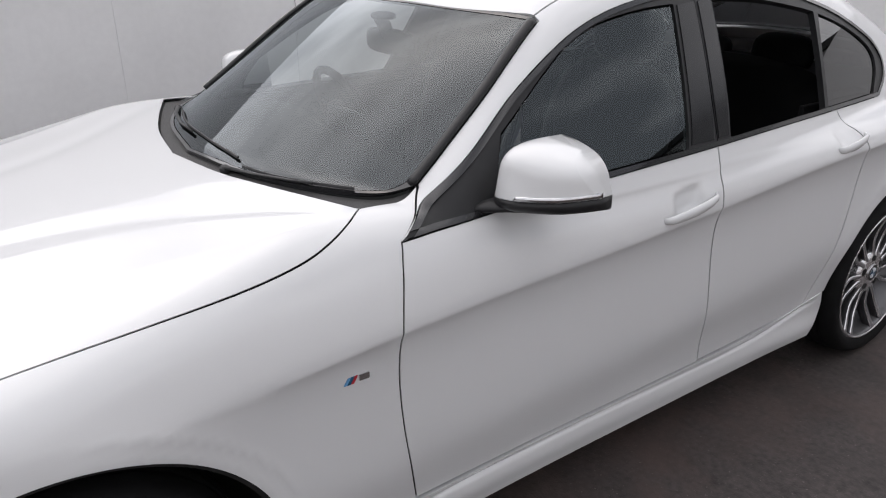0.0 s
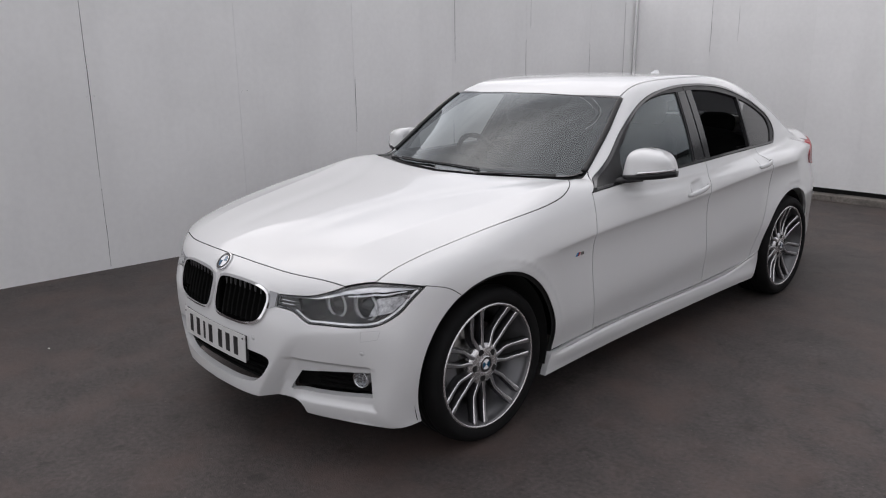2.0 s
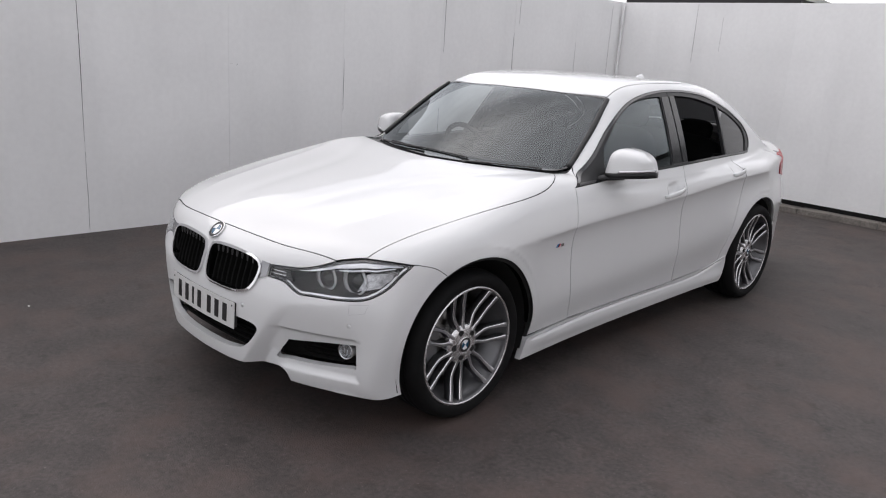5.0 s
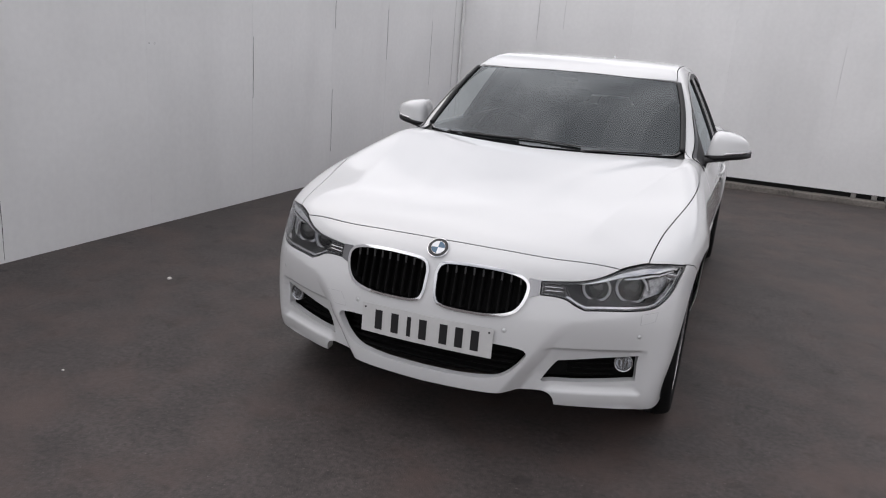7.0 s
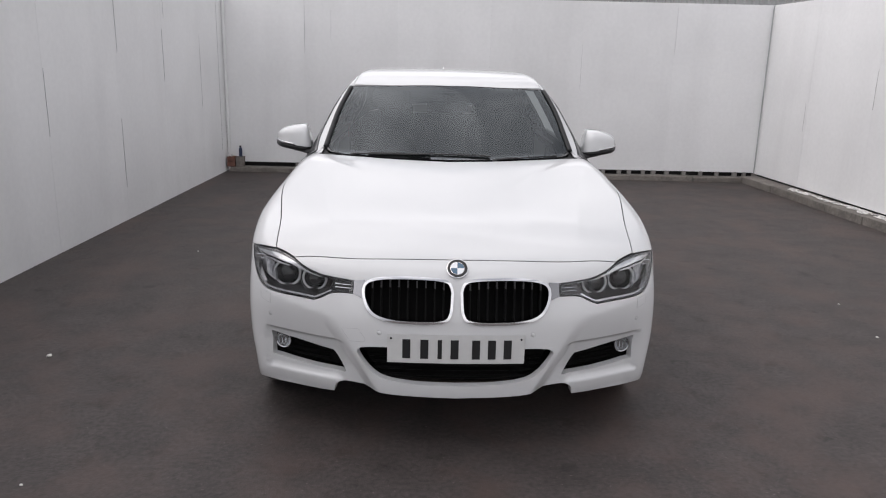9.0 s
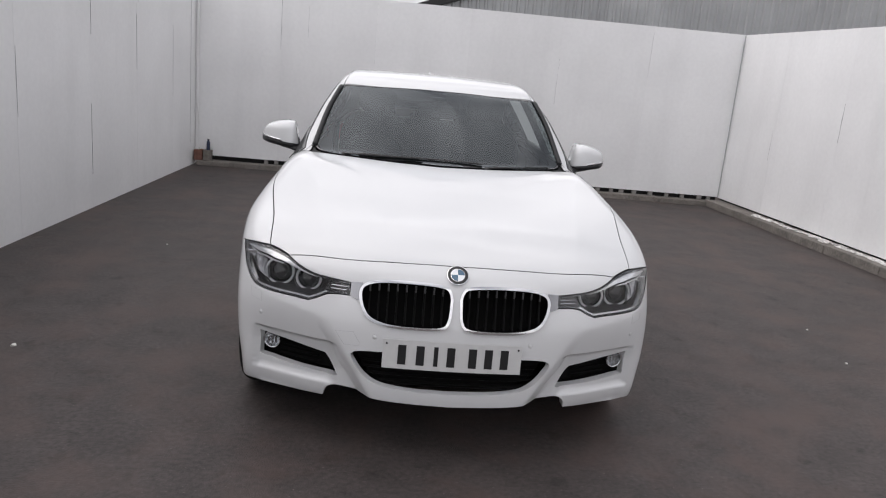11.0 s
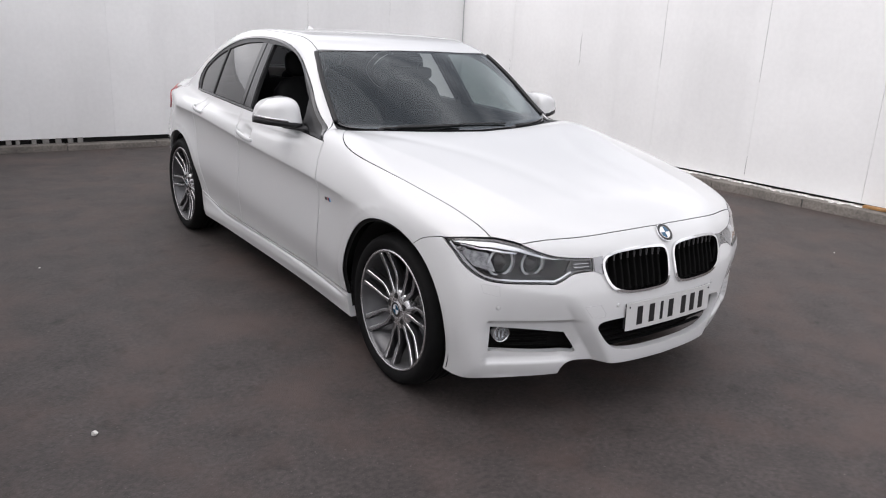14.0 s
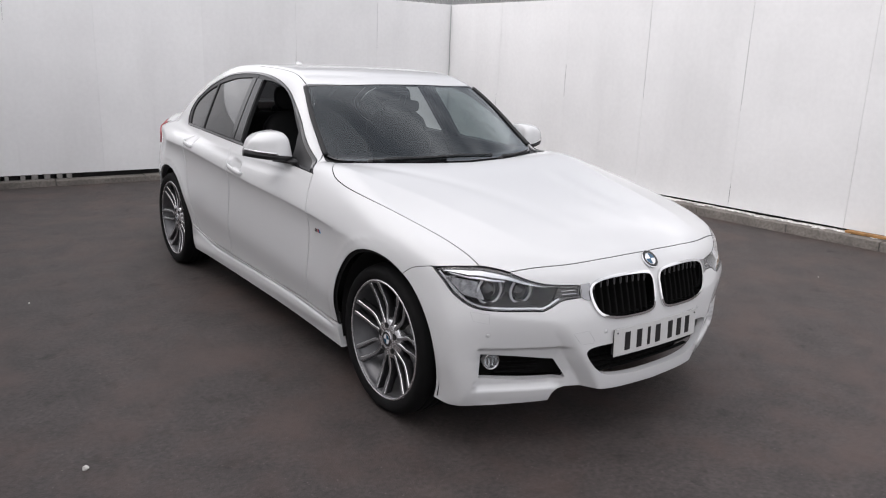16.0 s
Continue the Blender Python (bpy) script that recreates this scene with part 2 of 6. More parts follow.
streak_wall(WALL_PAINT)
WALL_CORE = material("grey_board_core", (0.10, 0.10, 0.10), 0.8, var=0.2)
CONCRETE = material("weathered_concrete", (0.16, 0.145, 0.13), 0.85, var=0.25, scale=4, var2=0.25, scale2=45, bump=0.6, bump_scale=70)
FLAKED = material("flaked_white_paint", (0.62, 0.61, 0.59), 0.8, var=0.35, scale=9, var2=0.55, scale2=45, bump=0.4, bump_scale=50)
CLADDING = material("grey_ribbed_cladding", (0.42, 0.43, 0.43), 0.45, metal=0.3, var=0.12, scale=1.5, per_piece=0.1)
PACKER = material("pale_packing_plastic", (0.22, 0.21, 0.20), 0.7, var=0.2, scale=20)
BRICK = material("red_brick", (0.16, 0.075, 0.055), 0.85, var=0.3, scale=20, bump=0.5)
STONE = material("pale_pebble", (0.66, 0.64, 0.61), 0.8, var=0.2)
RUSTY = material("tan_debris", (0.30, 0.16, 0.06), 0.8, var=0.3, scale=20)
BLUE_DARK = material("dark_blue_plastic", (0.02, 0.03, 0.07), 0.4, var=0.1)

# ---- the car body as one smooth solid; front axle at y = 0, x to its left, nose towards -y ----
def spline(*knots):
    """A natural cubic spline through (place, value) pairs, straight beyond its ends."""
    xs, ys = np.array(knots, float).T
    k = len(xs)
    h = np.diff(xs)
    a, r = np.eye(k), np.zeros(k)
    for i in range(1, k - 1):
        a[i, i - 1 : i + 2] = h[i - 1], 2 * (h[i - 1] + h[i]), h[i]
        r[i] = 6 * ((ys[i + 1] - ys[i]) / h[i] - (ys[i] - ys[i - 1]) / h[i - 1])
    m = np.linalg.solve(a, r)

    def value(v):
        v = np.asarray(v, float)
        c = np.clip(v, xs[0], xs[-1])
        i = np.clip(np.searchsorted(xs, c) - 1, 0, k - 2)
        d, e = c - xs[i], xs[i + 1] - c
        out = (m[i] * e**3 + m[i + 1] * d**3) / (6 * h[i]) + (ys[i] / h[i] - m[i] * h[i] / 6) * e + (ys[i + 1] / h[i] - m[i + 1] * h[i] / 6) * d
        s0 = (ys[1] - ys[0]) / h[0] - h[0] * m[1] / 6
        s1 = (ys[-1] - ys[-2]) / h[-1] + h[-1] * m[-2] / 6
        return out + np.where(v < xs[0], (v - xs[0]) * s0, 0) + np.where(v > xs[-1], (v - xs[-1]) * s1, 0)

    return value


def smax(a, b, r):
    h = np.clip(0.5 + 0.5 * (a - b) / r, 0, 1)
    return b * (1 - h) + a * h + r * h * (1 - h)


def smin(a, b, r):
    return -smax(-a, -b, r)


def step(lo, hi, v):
    s = np.clip((v - lo) / (hi - lo), 0, 1)
    return s * s * (3 - 2 * s)


def hump(v, mid, width):
    return np.exp(-(((v - mid) / width) ** 2))


def cusp(d, width, soft=0.010):
    """A pressed crease: a ridge with a narrow rounded top."""
    return np.exp(-(np.sqrt(d**2 + soft**2) - soft) / width)


skirt_groove = spline((0.378, 0.254), (0.722, 0.268), (1.77, 0.277), (2.2, 0.299), (2.41, 0.345))
plan_width = spline((-0.6, 0.868), (-0.2, 0.886), (0.1, 0.896), (0.5, 0.884), (1.0, 0.876), (1.6, 0.877), (2.2, 0.888), (2.6, 0.902), (2.9, 0.897), (3.3, 0.848), (3.7, 0.765))
crease_z = spline((-0.5, 0.735), (0.4, 0.748), (0.8, 0.772), (1.25, 0.792), (1.7, 0.817), (2.1, 0.850), (2.5, 0.880), (3.1, 0.895), (3.7, 0.90))
tuck = spline((-0.62, 0.045), (-0.52, 0.048), (-0.44, 0.044), (-0.34, 0.026), (-0.2, 0.008), (-0.08, 0.002), (0.0, 0.002), (0.06, 0.014), (0.12, 0.036), (0.17, 0.062), (0.22, 0.092), (0.28, 0.135))
nose_plan = spline((0.0, -0.763), (0.2, -0.756), (0.4, -0.724), (0.52, -0.688), (0.65, -0.629), (0.75, -0.566), (0.82, -0.482), (0.87, -0.35), (0.9, -0.16))
nose_plan_slope = spline(*[(v / 20, (float(nose_plan(v / 20 + 0.01)) - float(nose_plan(v / 20 - 0.01))) / 0.02) for v in range(1, 18)])
nose_back = spline((0.15, 0.05), (0.2, 0.02), (0.3, 0.0), (0.45, 0.0), (0.55, 0.008), (0.62, 0.025), (0.68, 0.043), (0.74, 0.066), (0.80, 0.125), (0.86, 0.22))
hood_line = spline((-0.8, 0.66), (-0.70, 0.735), (-0.647, 0.770), (-0.58, 0.803), (-0.45, 0.845), (-0.25, 0.884), (0.0, 0.920), (0.3, 0.958), (0.6, 0.992), (0.8, 0.985), (1.0, 0.955), (1.5, 0.955), (2.0, 0.975), (2.5, 0.995), (3.0, 1.015), (3.3, 1.030), (3.55, 1.034), (3.85, 1.012))
hood_fall = spline((-0.7, 0.175), (-0.5, 0.138), (-0.2, 0.092), (0.1, 0.052), (0.4, 0.020), (0.7, 0.0), (1.2, 0.02), (3.0, 0.06), (3.8, 0.08))
ridge_x = spline((-0.7, 0.44), (-0.34, 0.522), (-0.1, 0.569), (0.17, 0.625), (0.42, 0.70), (0.7, 0.79))
valley_x = spline((-0.65, 0.17), (-0.3, 0.225), (0.05, 0.285), (0.3, 0.385), (0.57, 0.60))
cabin_line = spline((0.3, 0.815), (0.6, 1.010), (0.9, 1.200), (1.1, 1.312), (1.2, 1.358), (1.35, 1.402), (1.6, 1.431), (1.95, 1.441), (2.3, 1.431), (2.6, 1.393), (2.85, 1.328), (3.1, 1.228), (3.35, 1.108), (3.5, 1.035))
cabin_bow = spline((0.5, 0.42), (1.1, 0.40), (1.7, 0.02), (2.3, -0.02), (2.8, -0.26), (3.4, -0.30))
belt_width = spline((0.4, 0.785), (0.75, 0.802), (1.2, 0.818), (1.6, 0.826), (2.0, 0.826), (2.4, 0.810), (2.7, 0.778), (3.0, 0.735), (3.3, 0.67))
tail_plan = spline((0.0, 3.835), (0.4, 3.79), (0.6, 3.70), (0.70, 3.57), (0.79, 3.34), (0.86, 3.05))


def body(p):
    """Below zero inside the car's outer skin."""
    x, y, z = np.abs(p[:, 0]), p[:, 1], p[:, 2]
    # flanks: shoulder crease through the handles, wheel-arch flares, lower tuck
    dz = z - crease_z(y)
    fade = step(0.05, 0.6, y) * (1 - 0.6 * step(2.6, 3.4, y))
    below = (1 - np.exp(-0.5 * (np.sqrt(dz**2 + 0.004**2) - dz) / 0.026)) * step(-0.36, -0.06, dz)
    half = plan_width(y) - tuck(dz) + fade * (0.017 * hump(dz, -0.40, 0.14) - 0.018 * below) - 0.05 * step(2.75, 3.35, y) * step(-0.02, 0.10, dz)
    for axle, lip in ((0.0, 0.402), (2.81, 0.386)):
        r = np.hypot(y - axle, z - 0.325)
        half = half + (0.007 * hump(r, lip, 0.03) + 0.008 * cusp(r - lip - 0.046, 0.045, 0.004)) * step(0.2, 0.4, z)
    half = half + 0.012 * hump(z, 0.235, 0.04) * step(0.35, 0.5, y) * (1 - step(2.35, 2.5, y))
    half = half - 0.009 * hump(z, skirt_groove(y), 0.006) * step(0.40, 0.50, y) * (1 - step(2.30, 2.42, y))
    for mid_y, mid_z in ((1.605, 0.866), (2.387, 0.934)):
        half = half - 0.022 * np.exp(-(((y - mid_y) / 0.058) ** 4) - ((z - mid_z - 0.12 * (y - mid_y)) / 0.030) ** 4)
    flank = x - half
    # bonnet, with two raised ridges
    top = hood_line(y) - hood_fall(y) * x**2.4 * 1.25
    top = top - 0.055 * step(0.52, 0.74, x) * step(3.1, 3.45, y)
    on_hood = step(-0.62, -0.35, y) * (1 - step(0.45, 0.75, y))
    top = top + on_hood * (0.008 * cusp(x - ridge_x(y), 0.09, 0.012) - 0.003 * hump(x, valley_x(y), 0.06))
    lid = (z - top) * 0.93
    # nose and bumper
    back = nose_back(z) * (1 + 0.75 * x**2)
    fold = 0.550 + 0.16 * (x - 0.5) - z
    blade = x - 0.372 - 0.60 * (z - 0.38)
    recess = 0.050 * np.clip((fold + np.sqrt(fold**2 + 0.006**2)) / 0.40, 0, 1) * np.clip((blade + np.sqrt(blade**2 + 0.006**2)) / 0.10, 0, 1) * (1 - step(0.70, 0.84, x))
    ledge = 0.020 * (1 - step(0.440, 0.451, z)) * step(0.42, 0.47, x) * (1 - step(0.750, 0.766, x)) * step(0.262, 0.287, z)
    slope = nose_plan_slope(np.minimum(x, 0.85))
    nose = (nose_plan(x) + back + recess + ledge - y) / np.sqrt(1 + slope**2)
    tail = (y - tail_plan(x) - 0.16 * (1 - step(0.62, 0.88, z)) * x**3 + 0.05 * (1 - step(0.2, 0.35, z)) + 0.05 * step(0.55, 0.95, z)) * 0.75
    lower = smax(smax(flank, lid, 0.07), smax(nose, tail, 0.01), 0.035)
    # cabin
    yc = y - cabin_bow(y) * x**2
    roof = (z - cabin_line(yc) + 0.035 * x**2 * step(1.1, 1.6, y)) * 0.86
    s = np.maximum(z - 0.95, -0.02)
    side = (x - (belt_width(y) - 0.46 * s - 0.20 * s * np.abs(s))) * 0.9
    cabin = smax(side, roof, 0.055)
    return smin(lower, cabin, 0.02)


def body_normal(p, e=0.0015):
    g = np.stack([body(p + e * d) - body(p - e * d) for d in np.eye(3)], 1)
    return g / np.linalg.norm(g, axis=1, keepdims=True)


def cast(start, way, far, steps=70):
    """First places where rays meet the body."""
    ts = np.linspace(0, far, steps)
    vals = body((start[None] + way[None] * ts[:, None, None]).reshape(-1, 3)).reshape(steps, -1)
    hit = np.argmax(vals < 0, axis=0)
    miss = ~(vals < 0).any(axis=0)
    hit = np.where(miss, np.argmin(vals, axis=0), np.maximum(hit, 1))
    lo, hi = ts[np.maximum(hit - 1, 0)], ts[hit]
    for _ in range(22):
        mid = (lo + hi) / 2
        inside = body(start + way * mid[:, None]) < 0
        hi, lo = np.where(inside, mid, hi), np.where(inside, lo, mid)
    return start + way * ((lo + hi) / 2)[:, None]


class Beam:
    """Parallel rays against way; a flat chart of the skin."""

    def __init__(self, way, reach=2.2):
        self.reach = reach
        self.way = np.array(way, float) / np.linalg.norm(way)
        self.v = np.array((0, 0, 1.0)) if abs(self.way[2]) < 0.9 else np.array((1.0, 0, 0))
        if abs(self.way[2]) < 0.9:
            self.u = np.array((0, 1.0, 0)) if abs(self.way[1]) < 0.5 else np.array((1.0, 0, 0))
        else:
            self.u = np.array((0, 1.0, 0))
        self.v = np.cross(self.way, self.u)
        self.v = self.v / np.linalg.norm(self.v)

    def chart(self, p):
        p = np.asarray(p, float)
        return np.stack([p @ self.u, p @ self.v], 1)

    def lift(self, uv):
        base = uv[:, :1] * self.u + uv[:, 1:] * self.v
        return cast(base + self.way * self.reach, np.broadcast_to(-self.way, base.shape), self.reach + 0.4, int(68 * self.reach))


class Fan:
    """Level rays towards an upright axis; a chart that wraps round the nose or tail."""

    def __init__(self, y0, sign=-1):
        self.y0, self.sign = y0, sign

    def chart(self, p):
        p = np.asarray(p, float)
        return np.stack([0.8 * np.arctan2(p[:, 0], self.sign * (p[:, 1] - self.y0)), p[:, 2]], 1)

    def lift(self, uv):
        a = uv[:, 0] / 0.8
        way = np.stack([np.sin(a), self.sign * np.cos(a), 0 * a], 1)
        start = np.stack([0 * a, 0 * a + self.y0, uv[:, 1]], 1) + way * 1.6
        return cast(start, -way, 1.5, 120)

# ---- building helpers ----
def part(name, bm, mat, parent=None, label="", smooth=False):
    """Links a bmesh as one mesh object under a thing or part."""
    me = bpy.data.meshes.new(name)
    bm.to_mesh(me)
    bm.free()
    me.materials.append(mat)
    if smooth:
        me.shade_smooth()
    ob = new(name, me)
    ob.parent = parent
    if label:
        tagged(ob, label)
    return ob


def from_arrays(name, verts, faces, mat, parent=None, label="", normals=None, smooth=True):
    me = bpy.data.meshes.new(name)
    me.from_pydata([tuple(v) for v in verts], [], [tuple(int(i) for i in f) for f in faces])
    me.update()
    me.materials.append(mat)
    if smooth:
        me.shade_smooth()
    if normals is not None:
        me.normals_split_custom_set_from_vertices([tuple(v) for v in normals])
    ob = new(name, me)
    ob.parent = parent
    if label:
        tagged(ob, label)
    return ob


def rounded(points, per=0.012):
    """A dense smooth line through points (Catmull-Rom)."""
    p = np.asarray(points, float)
    if len(p) == 2:
        k = max(int(np.linalg.norm(p[1] - p[0]) / per), 1)
        return p[0] + (p[1] - p[0]) * np.linspace(0, 1, k + 1)[:, None]
    q = np.vstack([2 * p[0] - p[1], p, 2 * p[-1] - p[-2]])
    out = []
    for i in range(1, len(q) - 2):
        k = max(int(np.linalg.norm(q[i + 1] - q[i]) / per), 2)
        t = np.linspace(0, 1, k, endpoint=False)[:, None]
        a, b, c, d = q[i - 1], q[i], q[i + 1], q[i + 2]
        out.append(0.5 * (2 * b + (c - a) * t + (2 * a - 5 * b + 4 * c - d) * t**2 + (3 * b - a - 3 * c + d) * t**3))
    out.append(p[-1:])
    return np.vstack(out)


def outline(*segments):
    """A closed line of smooth segments that meet at sharp corners."""
    out = []
    for seg in segments:
        out.append(rounded(seg)[:-1])
    return np.vstack(out)


def both_sides(points):
    """Closes a line that runs from the car's middle round its left half and back to the middle with its mirror image."""
    p = np.asarray(points, float)
    q = p[::-1] * (-1, 1, 1)
    keep = np.abs(q[:, 0]) > 1e-4
    return np.vstack([p, q[keep]])


def shrink(loop, d):
    """The 2D loop moved inward by d (outward for holes with minus d)."""
    area = 0.5 * np.sum(loop[:, 0] * np.roll(loop[:, 1], -1) - np.roll(loop[:, 0], -1) * loop[:, 1])
    e = np.roll(loop, -1, 0) - loop
    e = e / np.maximum(np.linalg.norm(e, axis=1, keepdims=True), 1e-9)
    n = np.stack([-e[:, 1], e[:, 0]], 1) * np.sign(area)
    m = n + np.roll(n, 1, 0)
    m = m / np.maximum(np.linalg.norm(m, axis=1, keepdims=True), 0.3)
    return loop + m * d


def inside(pts, loop):
    x, y = pts[:, 0][:, None], pts[:, 1][:, None]
    x1, y1 = loop[:, 0], loop[:, 1]
    x2, y2 = np.roll(x1, -1), np.roll(y1, -1)
    cross = ((y1 > y) != (y2 > y)) & (x < (x2 - x1) * (y - y1) / np.where(y2 == y1, 1e-12, y2 - y1) + x1)
    return cross.sum(1) % 2 == 1


def near(pts, loop):
    out = np.full(len(pts), 9.0)
    for i in range(0, len(loop), 60):
        out = np.minimum(out, np.linalg.norm(pts[:, None] - loop[None, i : i + 60], axis=2).min(1))
    return out


def triangulate(loops, h, rows=None):
    from_mathutils = geometry.delaunay_2d_cdt
    outer = loops[0]
    lo, hi = outer.min(0), outer.max(0)
    gx, gy = np.meshgrid(np.arange(lo[0], hi[0], h), np.arange(lo[1], hi[1], h * 0.87))
    gx = gx + (np.arange(len(gx)) % 2 * 0.5 * h)[:, None]
    grid = np.stack([gx.ravel(), gy.ravel()], 1)
    ok = inside(grid, outer)
    for hole in loops[1:]:
        ok &= ~inside(grid, hole)
    grid = grid[ok]
    for loop in loops:
        grid = grid[near(grid, loop) > 0.55 * h]
    if rows is not None:
        ok = inside(rows, outer)
        for hole in loops[1:]:
            ok &= ~inside(rows, hole)
        rows = rows[ok]
        for loop in loops:
            rows = rows[near(rows, loop) > 0.003]
        grid = np.vstack([grid[near(grid, rows) > 0.45 * h], rows])
    pts, edges, k = np.vstack([*loops, grid]), [], 0
    for loop in loops:
        edges += [(k + i, k + (i + 1) % len(loop)) for i in range(len(loop))]
        k += len(loop)
    vs, _, fs, *_ = from_mathutils([Vector(p) for p in pts], edges, [], 0, 1e-6)
    v2 = np.array([tuple(v) for v in vs])
    f = np.array([tuple(t) for t in fs if len(t) == 3])
    mid = v2[f].mean(1)
    ok = inside(mid, outer)
    for hole in loops[1:]:
        ok &= ~inside(mid, hole)
    return v2, f[ok]


backs = []


def shrunk3(loop, chart, d):
    """A closed 3D outline moved inward (minus: outward) in its chart; good for charts with an inverse only through the skin."""
    return chart.lift(shrink(chart.chart(loop), d))


def panel(name, loops, chart, mat, parent, label="", h=0.022, gap=0.0024, depth=0.014, lift=0.0, mirror=False, only=None, backing=0.0, creases=None):
    """A sheet of the car's skin inside a closed 3D outline, with holes, a turned-in rim and the skin's own normals."""
    flat = [chart.chart(p) for p in loops]
    flat = [shrink(flat[0], gap)] + [shrink(q, -gap) for q in flat[1:]]
    v2, f = triangulate(flat, h, None if creases is None else chart.chart(creases))
    p = chart.lift(v2)
    n = body_normal(p)
    p = p + n * lift
    a, b, c = p[f[:, 0]], p[f[:, 1]], p[f[:, 2]]
    wrong = (np.cross(b - a, c - a) * n[f].mean(1)).sum(1) < 0
    f[wrong] = f[wrong][:, ::-1]
    # the turned-in rim
    count = {}
    for t in f:
        for i in range(3):
            count[(t[i], t[(i + 1) % 3])] = 1
    rim = [(i, j) for i, j in count if (j, i) not in count]
    idx = sorted({i for e in rim for i in e})
    at = {v: k for k, v in enumerate(idx)}
    base = len(p)
    top, low = p[idx], p[idx] - n[idx] * depth
    side = {}
    for i, j in rim:
        q = np.cross(p[j] - p[i], n[i])
        for k in (i, j):
            side[k] = side.get(k, 0) + q / max(np.linalg.norm(q), 1e-9)
    sn = np.array([side[k] / max(np.linalg.norm(side[k]), 1e-9) for k in idx])
    m = len(idx)
    verts = np.vstack([p, top, low])
    norms = np.vstack([n, sn, sn])
    quads = [(base + at[j], base + at[i], base + m + at[i], base + m + at[j]) for i, j in rim]
    faces = [tuple(t) for t in f] + quads
    made = []
    for s in (1, -1) if mirror else (1,):
        if only and s != only:
            continue
        vv, nn = verts * (s, 1, 1), norms * (s, 1, 1)
        # added near-black sheet under the panel, standing in for shade in its gaps
        if backing:
            back = panel("gap_shade_skin", [shrunk3(loops[0], chart, -0.012)], chart, DARK, parent, h=0.05, gap=0, depth=0.002, lift=-backing)[0] if s > 0 else None
            if back is None:
                from_arrays("gap_shade_skin", np.array([v.co for v in backs[0].data.vertices]) * (-1, 1, 1), [tuple(q.vertices)[::-1] for q in backs[0].data.polygons], DARK, parent)
            else:
                backs.insert(0, back)
        made.append(from_arrays(name, vv, [t if s > 0 else t[::-1] for t in faces], mat, parent, label, nn))
    return made


def loft_bm(bm, rows, caps=True):
    vs = [[bm.verts.new(Vector(p)) for p in row] for row in rows]
    n = len(vs[0])
    for p, q in zip(vs, vs[1:]):
        for i in range(n):
            bm.faces.new((p[i], p[(i + 1) % n], q[(i + 1) % n], q[i]))
    if caps:
        bm.faces.new(vs[0][::-1])
        bm.faces.new(vs[-1])
    bmesh.ops.recalc_face_normals(bm, faces=bm.faces)
    return bm


def arch(axle, a0, a1, r=0.400, x=0.9):
    """Points along a wheel arch from angle a0 to a1 (degrees, 0 towards the tail, 90 up)."""
    k = max(int(abs(a1 - a0) / 6), 2)
    return [(x, axle + r * math.cos(radians(a)), 0.325 + r * math.sin(radians(a))) for a in np.linspace(a0, a1, k)]

# ---- the car ----
from mathutils import geometry

car = new("car")
tagged(car, "white four-door saloon car with grey double-spoke alloy wheels, parked on asphalt", "car")
SIDE, DIAG, TOP = Beam((1, 0, 0.12)), Beam((1, 0, 0.75)), Beam((0, 0, 1))
SCREEN, REAR = Beam((0, -0.62, 1)), Beam((0, 0.62, 1), 3.9)
NOSE, TAIL = Fan(0.1), Fan(2.6, 1)

BONNET_CUT = [(0, -0.655, 0.77), (0.22, -0.647, 0.765), (0.42, -0.619, 0.757), (0.638, -0.555, 0.7375)]
HOOD_SIDE = [(0.724, -0.468, 0.755), (0.742, -0.27, 0.81), (0.764, -0.13, 0.84), (0.794, 0.05, 0.88), (0.809, 0.20, 0.90), (0.813, 0.36, 0.92), (0.804, 0.49, 0.94), (0.785, 0.57, 0.96), (0.754, 0.63, 0.98), (0.708, 0.680, 0.99)]
HOOD_REAR = [(0.708, 0.680, 0.99), (0.62, 0.648, 0.99), (0.45, 0.590, 0.99), (0.25, 0.535, 0.99), (0.0, 0.500, 0.99)]
LAMP_TOP = [(0.394, -0.680, 0.684), (0.485, -0.640, 0.691), (0.527, -0.620, 0.696), (0.577, -0.587, 0.711), (0.638, -0.547, 0.7375), (0.724, -0.468, 0.755), (0.775, -0.400, 0.750), (0.838, -0.330, 0.737)]
LAMP_LOW = [(0.838, -0.330, 0.737), (0.831, -0.385, 0.697), (0.821, -0.428, 0.657), (0.802, -0.475, 0.626), (0.770, -0.520, 0.607), (0.70, -0.577, 0.601), (0.60, -0.627, 0.599), (0.548, -0.650, 0.597)]
LAMP_IN = [(0.548, -0.650, 0.597), (0.515, -0.660, 0.611), (0.482, -0.672, 0.630), (0.445, -0.685, 0.636), (0.398, -0.698, 0.637)]
DOOR_FRONT = [(0.785, 0.720, 0.938), (0.84, 0.702, 0.88), (0.87, 0.680, 0.77), (0.86, 0.677, 0.60), (0.84, 0.690, 0.45), (0.82, 0.722, 0.292)]
DOOR_MID = [(0.81, 1.765, 0.982), (0.86, 1.742, 0.87), (0.87, 1.735, 0.75), (0.85, 1.745, 0.50), (0.83, 1.77, 0.30)]
BELT = [(0.785, 0.720, 0.938), (0.81, 1.05, 0.958), (0.81, 1.37, 0.970), (0.81, 1.765, 0.982), (0.80, 2.1, 0.992), (0.79, 2.42, 0.998), (0.755, 2.765, 0.996)]
